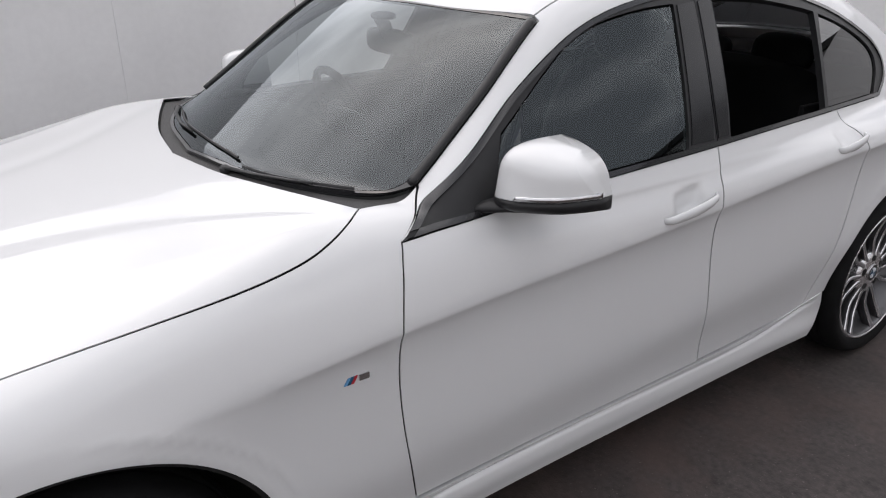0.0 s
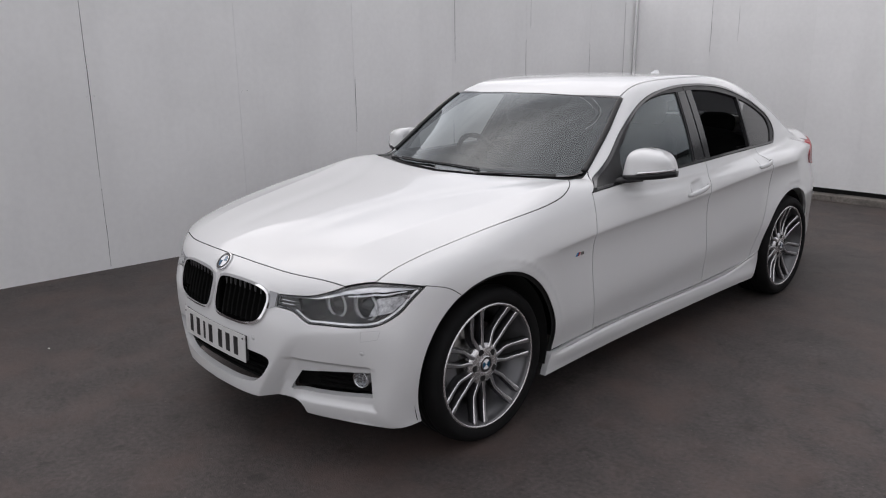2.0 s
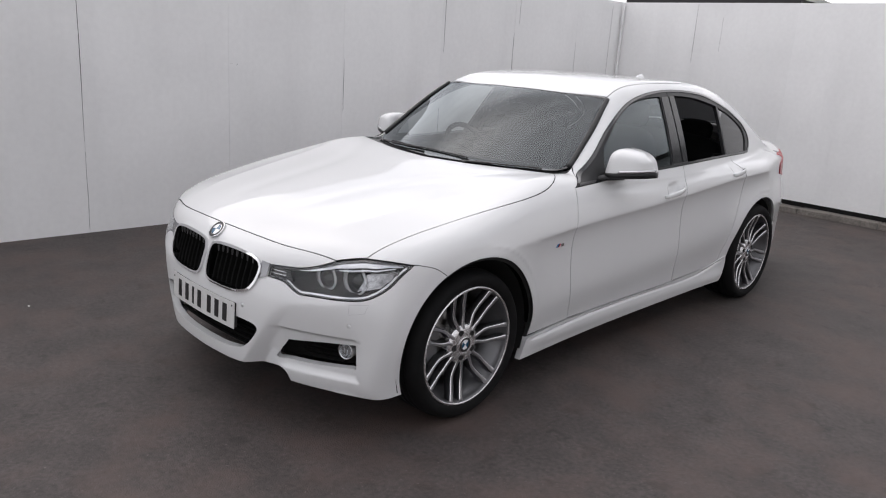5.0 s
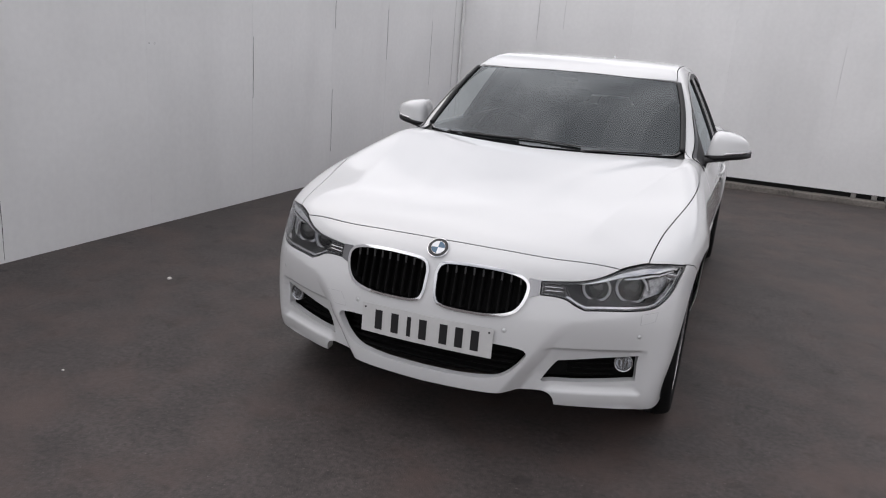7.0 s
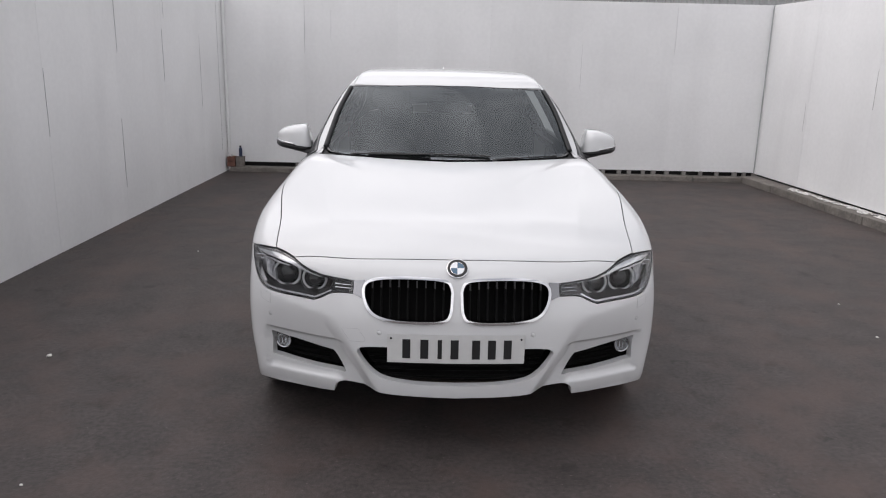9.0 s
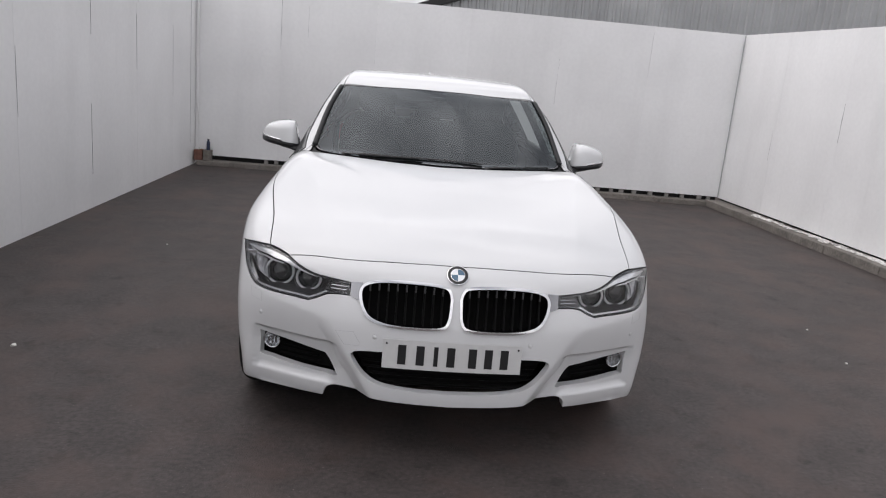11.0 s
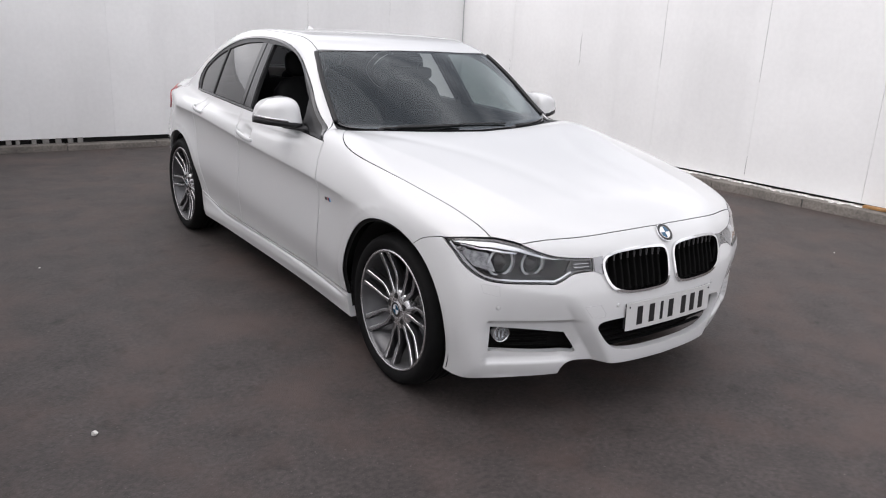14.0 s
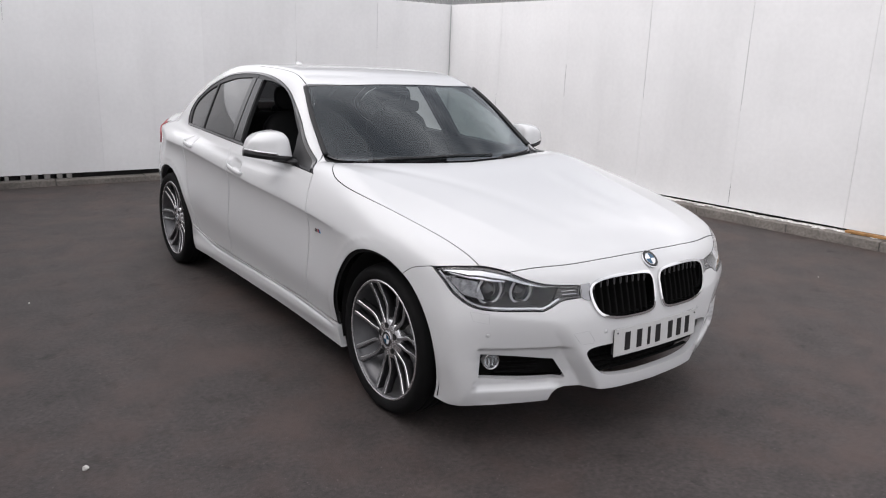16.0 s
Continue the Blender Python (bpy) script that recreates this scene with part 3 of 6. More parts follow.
DLO_TOP = [(0.785, 0.720, 0.938), (0.735, 0.93, 1.056), (0.69, 1.11, 1.183), (0.65, 1.28, 1.273), (0.625, 1.42, 1.325), (0.60, 1.57, 1.357), (0.588, 1.75, 1.378), (0.588, 1.93, 1.385), (0.59, 2.12, 1.380), (0.594, 2.30, 1.363), (0.605, 2.47, 1.325), (0.617, 2.62, 1.279), (0.634, 2.76, 1.217), (0.65, 2.84, 1.168), (0.68, 2.878, 1.105), (0.715, 2.850, 1.045), (0.755, 2.765, 0.996)]
SCREEN_SIDE = [(0.700, 0.83, 1.01), (0.682, 0.93, 1.09), (0.651, 1.078, 1.205), (0.592, 1.268, 1.335)]
ROOF_SIDE = [(0.572, 1.272, 1.345), (0.55, 1.5, 1.40), (0.545, 1.9, 1.425), (0.53, 2.3, 1.41), (0.515, 2.72, 1.36)]
GLASS_REAR_SIDE = [(0.515, 2.72, 1.36), (0.54, 2.95, 1.27), (0.56, 3.15, 1.17), (0.575, 3.26, 1.115)]



def snap(points, chart):
    """A dense line laid on the skin, so that neighbours share it exactly."""
    return chart.lift(chart.chart(rounded(points)))


def chain(*lines):
    """Lines end to end, without the doubled joints."""
    return np.vstack([lines[0], *[q[1:] for q in lines[1:]]])


def crease_rows(y0, y1):
    """Close rows of places along the shoulder crease."""
    ys = np.arange(y0, y1, 0.010)
    start = np.vstack([np.stack([0 * ys + 1.3, ys, crease_z(ys) + d], 1) for d in (0.008, 0.002, -0.003, -0.008, -0.015, -0.023)])
    return cast(start, np.broadcast_to((-1.0, 0, 0), start.shape), 1.2, 200)


def ridge_rows():
    """Close rows of places along the bonnet's two ridges."""
    ys = np.arange(-0.56, 0.60, 0.012)
    start = np.vstack([np.stack([s * (ridge_x(ys) + d), ys, 0 * ys + 1.6], 1) for s in (1, -1) for d in (-0.014, -0.006, 0.0, 0.006, 0.014)])
    return cast(start, np.broadcast_to((0, 0, -1.0), start.shape), 1.2, 200)


# the bonnet's front corners lie on the lamp's upper edge
CORNER_IN, CORNER_OUT = [tuple(q) for q in TOP.lift(TOP.chart(LAMP_TOP[4:6]))]
LAMP_TOP[4], LAMP_TOP[5] = CORNER_IN, CORNER_OUT
BONNET_CUT[-1], HOOD_SIDE[0] = CORNER_IN, CORNER_OUT
LAMP_A, LAMP_B, LAMP_C = snap(LAMP_TOP[:5], NOSE), snap(LAMP_TOP[4:6], TOP), snap(LAMP_TOP[5:], NOSE)
LAMP_D, LAMP_E = snap(LAMP_LOW, NOSE), snap(LAMP_IN, NOSE)
CUT, HOOD_S, HOOD_R = snap(BONNET_CUT, TOP), snap(HOOD_SIDE, TOP), snap(HOOD_REAR, TOP)
WING_SEAM = snap([LAMP_TOP[-1], (0.875, -0.245, 0.715), (0.89, -0.1878, 0.6782)], SIDE)
D_FRONT, D_MID, BELT_F, BELT_R = snap(DOOR_FRONT, SIDE), snap(DOOR_MID, SIDE), snap(BELT[:4], SIDE), snap(BELT[3:6], SIDE)
BELT_Q = snap(BELT[5:], SIDE)
D_REAR = snap([(0.79, 2.42, 0.998), (0.85, 2.47, 0.86), (0.875, 2.46, 0.74), (0.88, 2.425, 0.62)], SIDE)
D_REAR2 = snap([(0.88, 2.425, 0.62), (0.87, 2.36, 0.45), (0.85, 2.32, 0.325)], SIDE)
DLO = snap(DLO_TOP, SIDE)
A_FOOT = snap([(0.700, 0.83, 1.01), (0.74, 0.80, 0.985), (0.785, 0.720, 0.938)], SIDE)
S_SIDE, R_SIDE, G_SIDE = snap(SCREEN_SIDE, SCREEN), snap(ROOF_SIDE, TOP), snap(GLASS_REAR_SIDE, TOP)
COWL_SIDE = snap([(0.708, 0.680, 0.99), (0.708, 0.77, 1.0), (0.700, 0.83, 1.01)], TOP)
bonnet = panel("bonnet", [both_sides(chain(CUT, LAMP_B, HOOD_S, HOOD_R))], TOP, PAINT, car, h=0.014, backing=0.014, depth=0.003, creases=ridge_rows())[0]
panel("roof", [both_sides(np.vstack([rounded([(0, 1.182, 1.36), (0.3, 1.203, 1.36), (0.50, 1.250, 1.35), (0.572, 1.272, 1.345)]), R_SIDE[1:], rounded([(0.515, 2.72, 1.36), (0.3, 2.69, 1.37), (0, 2.68, 1.37)])[1:]]))], TOP, PAINT, car, h=0.03)
panel("front_wing", [outline(HOOD_S[::-1], LAMP_C, WING_SEAM, snap(arch(0, 118, -6), SIDE), snap([(0.86, 0.398, 0.285), (0.82, 0.722, 0.289)], SIDE), D_FRONT[::-1], A_FOOT[::-1], COWL_SIDE[::-1])], DIAG, PAINT, car, mirror=True, h=0.015, backing=0.014, depth=0.003, gap=0.0017, creases=crease_rows(0.40, 0.72))
front_doors = panel("front_door", [outline(D_FRONT[::-1], BELT_F, D_MID, [(0.83, 1.77, 0.295), (0.82, 0.722, 0.292)])], SIDE, PAINT, car, mirror=True, h=0.013, backing=0.014, depth=0.003, creases=crease_rows(0.65, 1.80))
rear_doors = panel("rear_door", [outline(D_MID[::-1], BELT_R, D_REAR, D_REAR2, [(0.85, 2.32, 0.325), (0.83, 2.0, 0.305), (0.83, 1.77, 0.30)])], SIDE, PAINT, car, mirror=True, h=0.013, backing=0.014, depth=0.003, creases=crease_rows(1.70, 2.50))
panel("side_frame", [outline(S_SIDE[::-1], A_FOOT, DLO, BELT_Q[::-1], D_REAR, D_REAR2, snap([(0.85, 2.32, 0.325), (0.86, 2.37, 0.345), (0.86, 2.427, 0.365)], SIDE), snap(arch(2.81, 174, 5, 0.385), SIDE), [(0.87, 3.194, 0.36), (0.86, 3.26, 0.52), (0.84, 3.36, 0.66), (0.81, 3.43, 0.72)], [(0.81, 3.43, 0.72), (0.79, 3.44, 0.85), (0.73, 3.46, 0.965)], [(0.73, 3.46, 0.965), (0.66, 3.42, 1.01), (0.60, 3.33, 1.05), (0.575, 3.26, 1.08)], G_SIDE[::-1], R_SIDE[::-1], snap([(0.572, 1.272, 1.345), (0.592, 1.268, 1.335)], TOP))], DIAG, PAINT, car, h=0.017, mirror=True, creases=crease_rows(2.40, 3.40))
panel("sill_skirt", [outline(arch(0, -8, -24), [(0.86, 0.366, 0.168), (0.86, 1.2, 0.188), (0.86, 2.385, 0.197)], [(0.86, 2.385, 0.197), (0.86, 2.432, 0.29), (0.86, 2.412, 0.365)], [(0.86, 2.412, 0.365), (0.85, 2.20, 0.318), (0.85, 1.77, 0.296), (0.84, 0.722, 0.287), (0.86, 0.396, 0.270)])], SIDE, PAINT, car, mirror=True, lift=0.004, depth=0.03, gap=0.0008, h=0.008)
arch_front = arch(0, 118, 198, 0.400, 0.88)
BUMPER_LOW = [(0.862, -0.3804, 0.2014), (0.84, -0.44, 0.198), (0.784, -0.514, 0.202), (0.65, -0.61, 0.205), (0.506, -0.68, 0.209)]
BUMPER_MID = [(0.506, -0.68, 0.209), (0.492, -0.69, 0.246), (0.455, -0.70, 0.266), (0.385, -0.73, 0.262), (0.23, -0.75, 0.246), (0, -0.765, 0.238)]
KIDNEY = [(0.018, -0.73, 0.655), (0.03, -0.73, 0.688), (0.075, -0.72, 0.700), (0.20, -0.70, 0.703), (0.305, -0.69, 0.694), (0.347, -0.69, 0.668), (0.345, -0.71, 0.615), (0.317, -0.73, 0.572), (0.262, -0.75, 0.552), (0.18, -0.756, 0.546), (0.06, -0.76, 0.550), (0.026, -0.757, 0.577)]
INTAKE = [(0.0, -0.77, 0.294), (0.15, -0.766, 0.298), (0.27, -0.755, 0.314), (0.325, -0.745, 0.345), (0.362, -0.735, 0.39), (0.375, -0.73, 0.424), (0.33, -0.744, 0.440), (0.15, -0.765, 0.445), (0, -0.77, 0.445)]
FOG = [[(0.444, -0.70, 0.310), (0.486, -0.66, 0.390)], [(0.486, -0.66, 0.390), (0.62, -0.60, 0.408), (0.751, -0.53, 0.420)], [(0.751, -0.53, 0.420), (0.757, -0.53, 0.320)], [(0.757, -0.53, 0.320), (0.60, -0.61, 0.308), (0.444, -0.70, 0.303)]]
kid = rounded(KIDNEY + KIDNEY[:1])[:-1]
fog = outline(*FOG)
intake = both_sides(rounded(INTAKE))
front_bumper = panel("front_bumper", [both_sides(chain(CUT, LAMP_A[::-1], rounded([LAMP_TOP[0], LAMP_IN[-1]]), LAMP_E[::-1], LAMP_D[::-1], WING_SEAM, rounded(arch_front), rounded(BUMPER_LOW), rounded(BUMPER_MID))), kid, kid * (-1, 1, 1), intake, fog, fog * (-1, 1, 1)], NOSE, PAINT, car, h=0.014, depth=0.03, gap=0.0010)[0]
# glass and black surrounds of the side windows
WIN_F = outline([(0.79, 1.000, 0.972), (0.777, 1.006, 1.030), (0.74, 1.045, 1.108)], [(0.74, 1.045, 1.108), (0.724, 1.098, 1.142), (0.686, 1.215, 1.218), (0.652, 1.328, 1.279), (0.631, 1.45, 1.317), (0.62, 1.61, 1.340), (0.617, 1.752, 1.347)], [(0.617, 1.752, 1.347), (0.77, 1.672, 1.075), (0.81, 1.642, 0.991)], [(0.81, 1.642, 0.991), (0.80, 1.35, 0.984), (0.79, 1.000, 0.972)])
WIN_R = outline([(0.81, 1.832, 0.999), (0.752, 1.868, 1.11), (0.612, 1.930, 1.353)], [(0.612, 1.930, 1.353), (0.618, 2.16, 1.339), (0.626, 2.343, 1.311), (0.628, 2.455, 1.289)], [(0.628, 2.455, 1.289), (0.70, 2.405, 1.16), (0.79, 2.348, 1.010)], [(0.79, 2.348, 1.010), (0.80, 2.1, 1.006), (0.81, 1.832, 0.999)])
WIN_Q = outline([(0.79, 2.374, 1.010), (0.70, 2.43, 1.16), (0.628, 2.485, 1.280)], [(0.628, 2.485, 1.280), (0.639, 2.624, 1.238), (0.652, 2.74, 1.186), (0.672, 2.806, 1.135), (0.70, 2.80, 1.08), (0.745, 2.725, 1.008)], [(0.745, 2.725, 1.008), (0.79, 2.374, 1.010)])
top_at = [k for k, q in enumerate(DLO_TOP) if q[1] < 1.80][-1]
DLO_SPLIT = (0.588, 1.855, 1.3835)
PILLAR = [DLO_SPLIT, (0.75, 1.792, 1.112), (0.81, 1.765, 0.982)]
for k, ob in enumerate(panel("window_frame", [outline(snap(DLO_TOP[: top_at + 1] + [DLO_SPLIT], SIDE), PILLAR, BELT_F[::-1]), WIN_F], SIDE, SATIN_BLACK, car, mirror=True, depth=0.02)):
    ob.parent = front_doors[k]
for k, ob in enumerate(panel("window_frame", [outline(PILLAR[::-1], [DLO_SPLIT] + DLO_TOP[top_at + 1 :], BELT[:2:-1]), WIN_R, WIN_Q], SIDE, SATIN_BLACK, car, mirror=True, depth=0.02)):
    ob.parent = rear_doors[k]
# raised gloss trim round the side windows, and the twin covers of the middle pillar
dlo_loop = outline(DLO_TOP, BELT[::-1])
panel("window_trim", [dlo_loop, SIDE.lift(shrink(SIDE.chart(dlo_loop), 0.013))], SIDE, GLOSS_BLACK, car, "gloss black window trim", mirror=True, lift=0.004, depth=0.008, gap=0.0005, h=0.02)
cover_f = outline([(0.617, 1.766, 1.345), (0.77, 1.686, 1.075), (0.81, 1.656, 0.999)], [(0.81, 1.656, 0.999), (0.81, 1.752, 1.000)], [(0.81, 1.752, 1.000), (0.75, 1.786, 1.112), (0.612, 1.843, 1.349)], [(0.612, 1.843, 1.349), (0.617, 1.766, 1.345)])
cover_r = outline([(0.81, 1.774, 1.001), (0.75, 1.800, 1.112), (0.612, 1.860, 1.350)], [(0.612, 1.860, 1.350), (0.612, 1.917, 1.350)], [(0.612, 1.917, 1.350), (0.752, 1.856, 1.11), (0.81, 1.820, 1.003)], [(0.81, 1.820, 1.003), (0.81, 1.774, 1.001)])
for cover, door in ((cover_f, front_doors), (cover_r, rear_doors)):
    for k, ob in enumerate(panel("pillar_cover", [cover], SIDE, PILLAR_BLACK, car, mirror=True, lift=0.003, depth=0.006, gap=0, h=0.03)):
        ob.parent = door[k]
panel("front_window", [WIN_F], SIDE, GLASS, front_doors[0], "clear glass front window, closed", h=0.014, mirror=True, lift=-0.006, depth=0.003, only=1)
panel("rear_window", [WIN_R], SIDE, GLASS_REAR, rear_doors[1], "dark privacy glass rear window, closed", mirror=True, lift=-0.006, depth=0.003, only=-1)
panel("quarter_window", [WIN_Q], SIDE, GLASS_REAR, car, mirror=True, lift=-0.006, depth=0.003)
# windscreen, rear screen, boot, tail
SCREEN_LOW = [(0, 0.545, 0.97), (0.3, 0.585, 0.98), (0.52, 0.665, 0.99), (0.64, 0.745, 1.0), (0.700, 0.83, 1.01)]
SCREEN_TOP = [(0.592, 1.268, 1.335), (0.54, 1.258, 1.345), (0.3, 1.200, 1.36), (0, 1.179, 1.36)]
GLASS_LOW = [(0, 0.562, 0.97), (0.3, 0.602, 0.98), (0.51, 0.680, 0.99), (0.645, 0.772, 1.0), (0.684, 0.860, 1.02)]
GLASS_SIDE = [(0.684, 0.860, 1.02), (0.640, 1.06, 1.205), (0.574, 1.246, 1.34)]
screen_full = both_sides(np.vstack([rounded(SCREEN_LOW), S_SIDE[1:], rounded(SCREEN_TOP)[1:]]))
screen_hole = both_sides(np.vstack([rounded(GLASS_LOW), rounded(GLASS_SIDE)[1:], rounded([(0.574, 1.246, 1.34), (0.3, 1.186, 1.36), (0, 1.166, 1.36)])[1:]]))
windscreen = panel("windscreen", [screen_hole], SCREEN, SCREEN_GLASS, car, "tinted laminated windscreen glass", h=0.014, lift=-0.001, depth=0.002, gap=0)[0]
panel("windscreen_border", [screen_full, screen_hole], SCREEN, GLOSS_BLACK, windscreen, h=0.03, depth=0.01)
for s in (1, -1):
    bm = bmesh.new()
    line = S_SIDE[:-1]
    lifted = (line + body_normal(line) * 0.003) * (s, 1, 1)
    rows = []
    for k, q in enumerate(lifted):
        n3 = Vector(body_normal(line[k : k + 1])[0] * (s, 1, 1))
        d = Vector(lifted[min(k + 1, len(lifted) - 1)] - lifted[max(k - 1, 0)]).normalized()
        w = n3.cross(d).normalized() * s
        c = Vector(q)
        w = w if w.x * s < 0 else -w
        rows.append([c - n3 * 0.006, c - w * 0.001 + n3 * 0.006, c + w * 0.004 + n3 * 0.010, c + w * 0.016 + n3 * 0.009, c + w * 0.024 + n3 * 0.003, c + w * 0.024 - n3 * 0.006])
    loft_bm(bm, rows)
    part("screen_trim", bm, SATIN_BLACK, windscreen, "black rubber strip beside the windscreen", smooth=True)
panel("cowl", [both_sides(np.vstack([HOOD_R[::-1], COWL_SIDE[1:], rounded(SCREEN_LOW[::-1])[1:]]))], TOP, BLACK_PLASTIC, car, lift=-0.012, h=0.02)
rear_top = [(0.515, 2.72, 1.36), (0.3, 2.69, 1.37), (0, 2.68, 1.37)]
rear_low = [(0, 3.31, 1.12), (0.3, 3.30, 1.12), (0.575, 3.26, 1.115)]
panel("rear_screen", [both_sides(np.vstack([rounded(rear_low), rounded(GLASS_REAR_SIDE[::-1])[1:], rounded(rear_top)[1:]]))], REAR, GLASS_REAR, car, h=0.05, depth=0.004)
panel("boot_lid", [both_sides(np.vstack([rounded(rear_low), rounded([(0.575, 3.26, 1.115), (0.60, 3.33, 1.09), (0.66, 3.45, 1.045), (0.72, 3.60, 1.03), (0.70, 3.70, 1.03)])[1:], rounded([(0.70, 3.70, 1.03), (0.4, 3.78, 1.04), (0, 3.795, 1.05)])[1:]]))], TOP, PAINT, car, h=0.03)
panel("boot_back", [both_sides(np.vstack([rounded([(0, 3.8, 1.045), (0.4, 3.79, 1.04), (0.70, 3.70, 1.025)]), rounded([(0.70, 3.70, 1.025), (0.56, 3.76, 0.90), (0.55, 3.76, 0.74)])[1:], rounded([(0.55, 3.76, 0.74), (0, 3.82, 0.70)])[1:]]))], TAIL, PAINT, car, h=0.03)
panel("tail_light", [outline([(0.66, 3.70, 0.965), (0.56, 3.76, 0.90), (0.55, 3.76, 0.80)], [(0.55, 3.76, 0.80), (0.73, 3.60, 0.78), (0.83, 3.24, 0.825)], [(0.83, 3.24, 0.825), (0.81, 3.21, 0.90), (0.76, 3.32, 0.945)], [(0.76, 3.32, 0.945), (0.66, 3.70, 0.965)])], TAIL, RED, car, "red tail light lens", mirror=True, lift=0.006, h=0.010)
panel("rear_bumper", [both_sides(np.vstack([rounded([(0, 3.82, 0.70), (0.55, 3.77, 0.74), (0.55, 3.76, 0.795), (0.75, 3.68, 0.775), (0.84, 3.58, 0.72)]), rounded([(0.84, 3.58, 0.72), (0.87, 3.45, 0.66), (0.88, 3.30, 0.52), (0.88, 3.194, 0.36)])[1:], rounded([(0.88, 3.194, 0.36), (0.87, 3.18, 0.24)])[1:], rounded([(0.87, 3.18, 0.24), (0.80, 3.55, 0.23), (0.5, 3.75, 0.23), (0, 3.8, 0.23)])[1:]]))], TAIL, PAINT, car, h=0.03)


# ---- hidden structure that closes the car ----
def box_bm(bm, lo, hi, bevel=0.0):
    r = bmesh.ops.create_cube(bm, size=1.0)
    vs = r["verts"]
    for v in vs:
        v.co = Vector([lo[i] + (v.co[i] + 0.5) * (hi[i] - lo[i]) for i in range(3)])
    if bevel:
        es = list({e for v in vs for e in v.link_edges})
        bmesh.ops.bevel(bm, geom=es, offset=bevel, segments=2, affect="EDGES", profile=0.6)
    return bm


def ring_bm(bm, profile, axis_pose, n=48, closed=False):
    """Turns a profile of (radius, along) round the local z axis of a pose."""
    rows = []
    for k in range(n):
        a = 2 * math.pi * k / n
        rows.append([bm.verts.new(axis_pose @ Vector((r * math.cos(a), r * math.sin(a), s))) for r, s in profile])
    m = len(profile)
    for k in range(n):
        p, q = rows[k], rows[(k + 1) % n]
        for i in range(m if closed else m - 1):
            j = (i + 1) % m
            bm.faces.new((p[i], q[i], q[j], p[j]))
    return bm


bm = bmesh.new()
box_bm(bm, (-0.58, -0.50, 0.205), (0.58, 3.6, 0.230), 0.01)
part("underbody", bm, DARK, car)
for axle in (0.0, 2.81):
    for s in (1, -1):
        bm = bmesh.new()
        ring_bm(bm, [(0.394 if axle < 1 else 0.380, 0.0), (0.394 if axle < 1 else 0.380, 0.27), (0.02, 0.27)], pose(s * 0.835, axle, 0.325, 0, -90 * s, 0), 40)
        cut = bmesh.ops.bisect_plane(bm, geom=bm.verts[:] + bm.edges[:] + bm.faces[:], plane_co=(0, 0, 0.215), plane_no=(0, 0, 1), clear_inner=True)
        bmesh.ops.recalc_face_normals(bm, faces=bm.faces)
        part("wheel_arch_liner", bm, DARK, car, smooth=True)


# ---- car details ----
def skin_front(x, z):
    """The place on the nose at x, z."""
    return cast(np.array([[x, -1.6, z]]), np.array([[0, 1.0, 0]]), 2.0, 300)[0]


def skin_side(y, z):
    """The place on the left flank at y, z."""
    return cast(np.array([[1.3, y, z]]), np.array([[-1.0, 0, 0]]), 1.2, 200)[0]


def skin_top(x, y):
    return cast(np.array([[x, y, 2.0]]), np.array([[0, 0, -1.0]]), 1.6, 200)[0]


def normal_at(p):
    return Vector(body_normal(np.array([p]))[0])


def facing(p, n, up=(0, 0, 1)):
    """A pose at p whose z axis looks along n and whose y axis leans towards up."""
    z = Vector(n).normalized()
    x = Vector(up).cross(z).normalized()
    return Matrix.Translation(Vector(p)) @ Matrix((x, z.cross(x), z)).transposed().to_4x4()


def tube_bm(bm, path, radii, n=10, ups=None):
    """A closed-ended tube; radii: (across, along up) for each point."""
    path = [Vector(p) for p in path]
    rows = []
    for k, p in enumerate(path):
        d = (path[min(k + 1, len(path) - 1)] - path[max(k - 1, 0)]).normalized()
        up = Vector(ups) if ups else Vector((0, 0, 1))
        side = d.cross(up).normalized()
        up = side.cross(d)
        a, b = radii[k] if isinstance(radii, list) else radii
        rows.append([bm.verts.new(p + side * a * math.cos(2 * math.pi * i / n) + up * b * math.sin(2 * math.pi * i / n)) for i in range(n)])
    for p, q in zip(rows, rows[1:]):
        for i in range(n):
            bm.faces.new((p[i], p[(i + 1) % n], q[(i + 1) % n], q[i]))
    bm.faces.new(rows[0][::-1])
    bm.faces.new(rows[-1])
    bmesh.ops.recalc_face_normals(bm, faces=bm.faces)
    return bm


def blob(cx, cy, cz, sx, sy, sz, power=3.0, n=28, rings=14):
    """Rows for a rounded cushion-like form."""
    rows = []
    for k in range(1, rings):
        v = math.pi * k / rings - math.pi / 2
        row = []
        for i in range(n):
            u = 2 * math.pi * i / n
            f = [math.cos(v) * math.cos(u), math.cos(v) * math.sin(u), math.sin(v)]
            m = sum(abs(c) ** power for c in f) ** (-1 / power)
            row.append((cx + sx * f[0] * m, cy + sy * f[1] * m, cz + sz * f[2] * m))
        rows.append(row)
    return rows


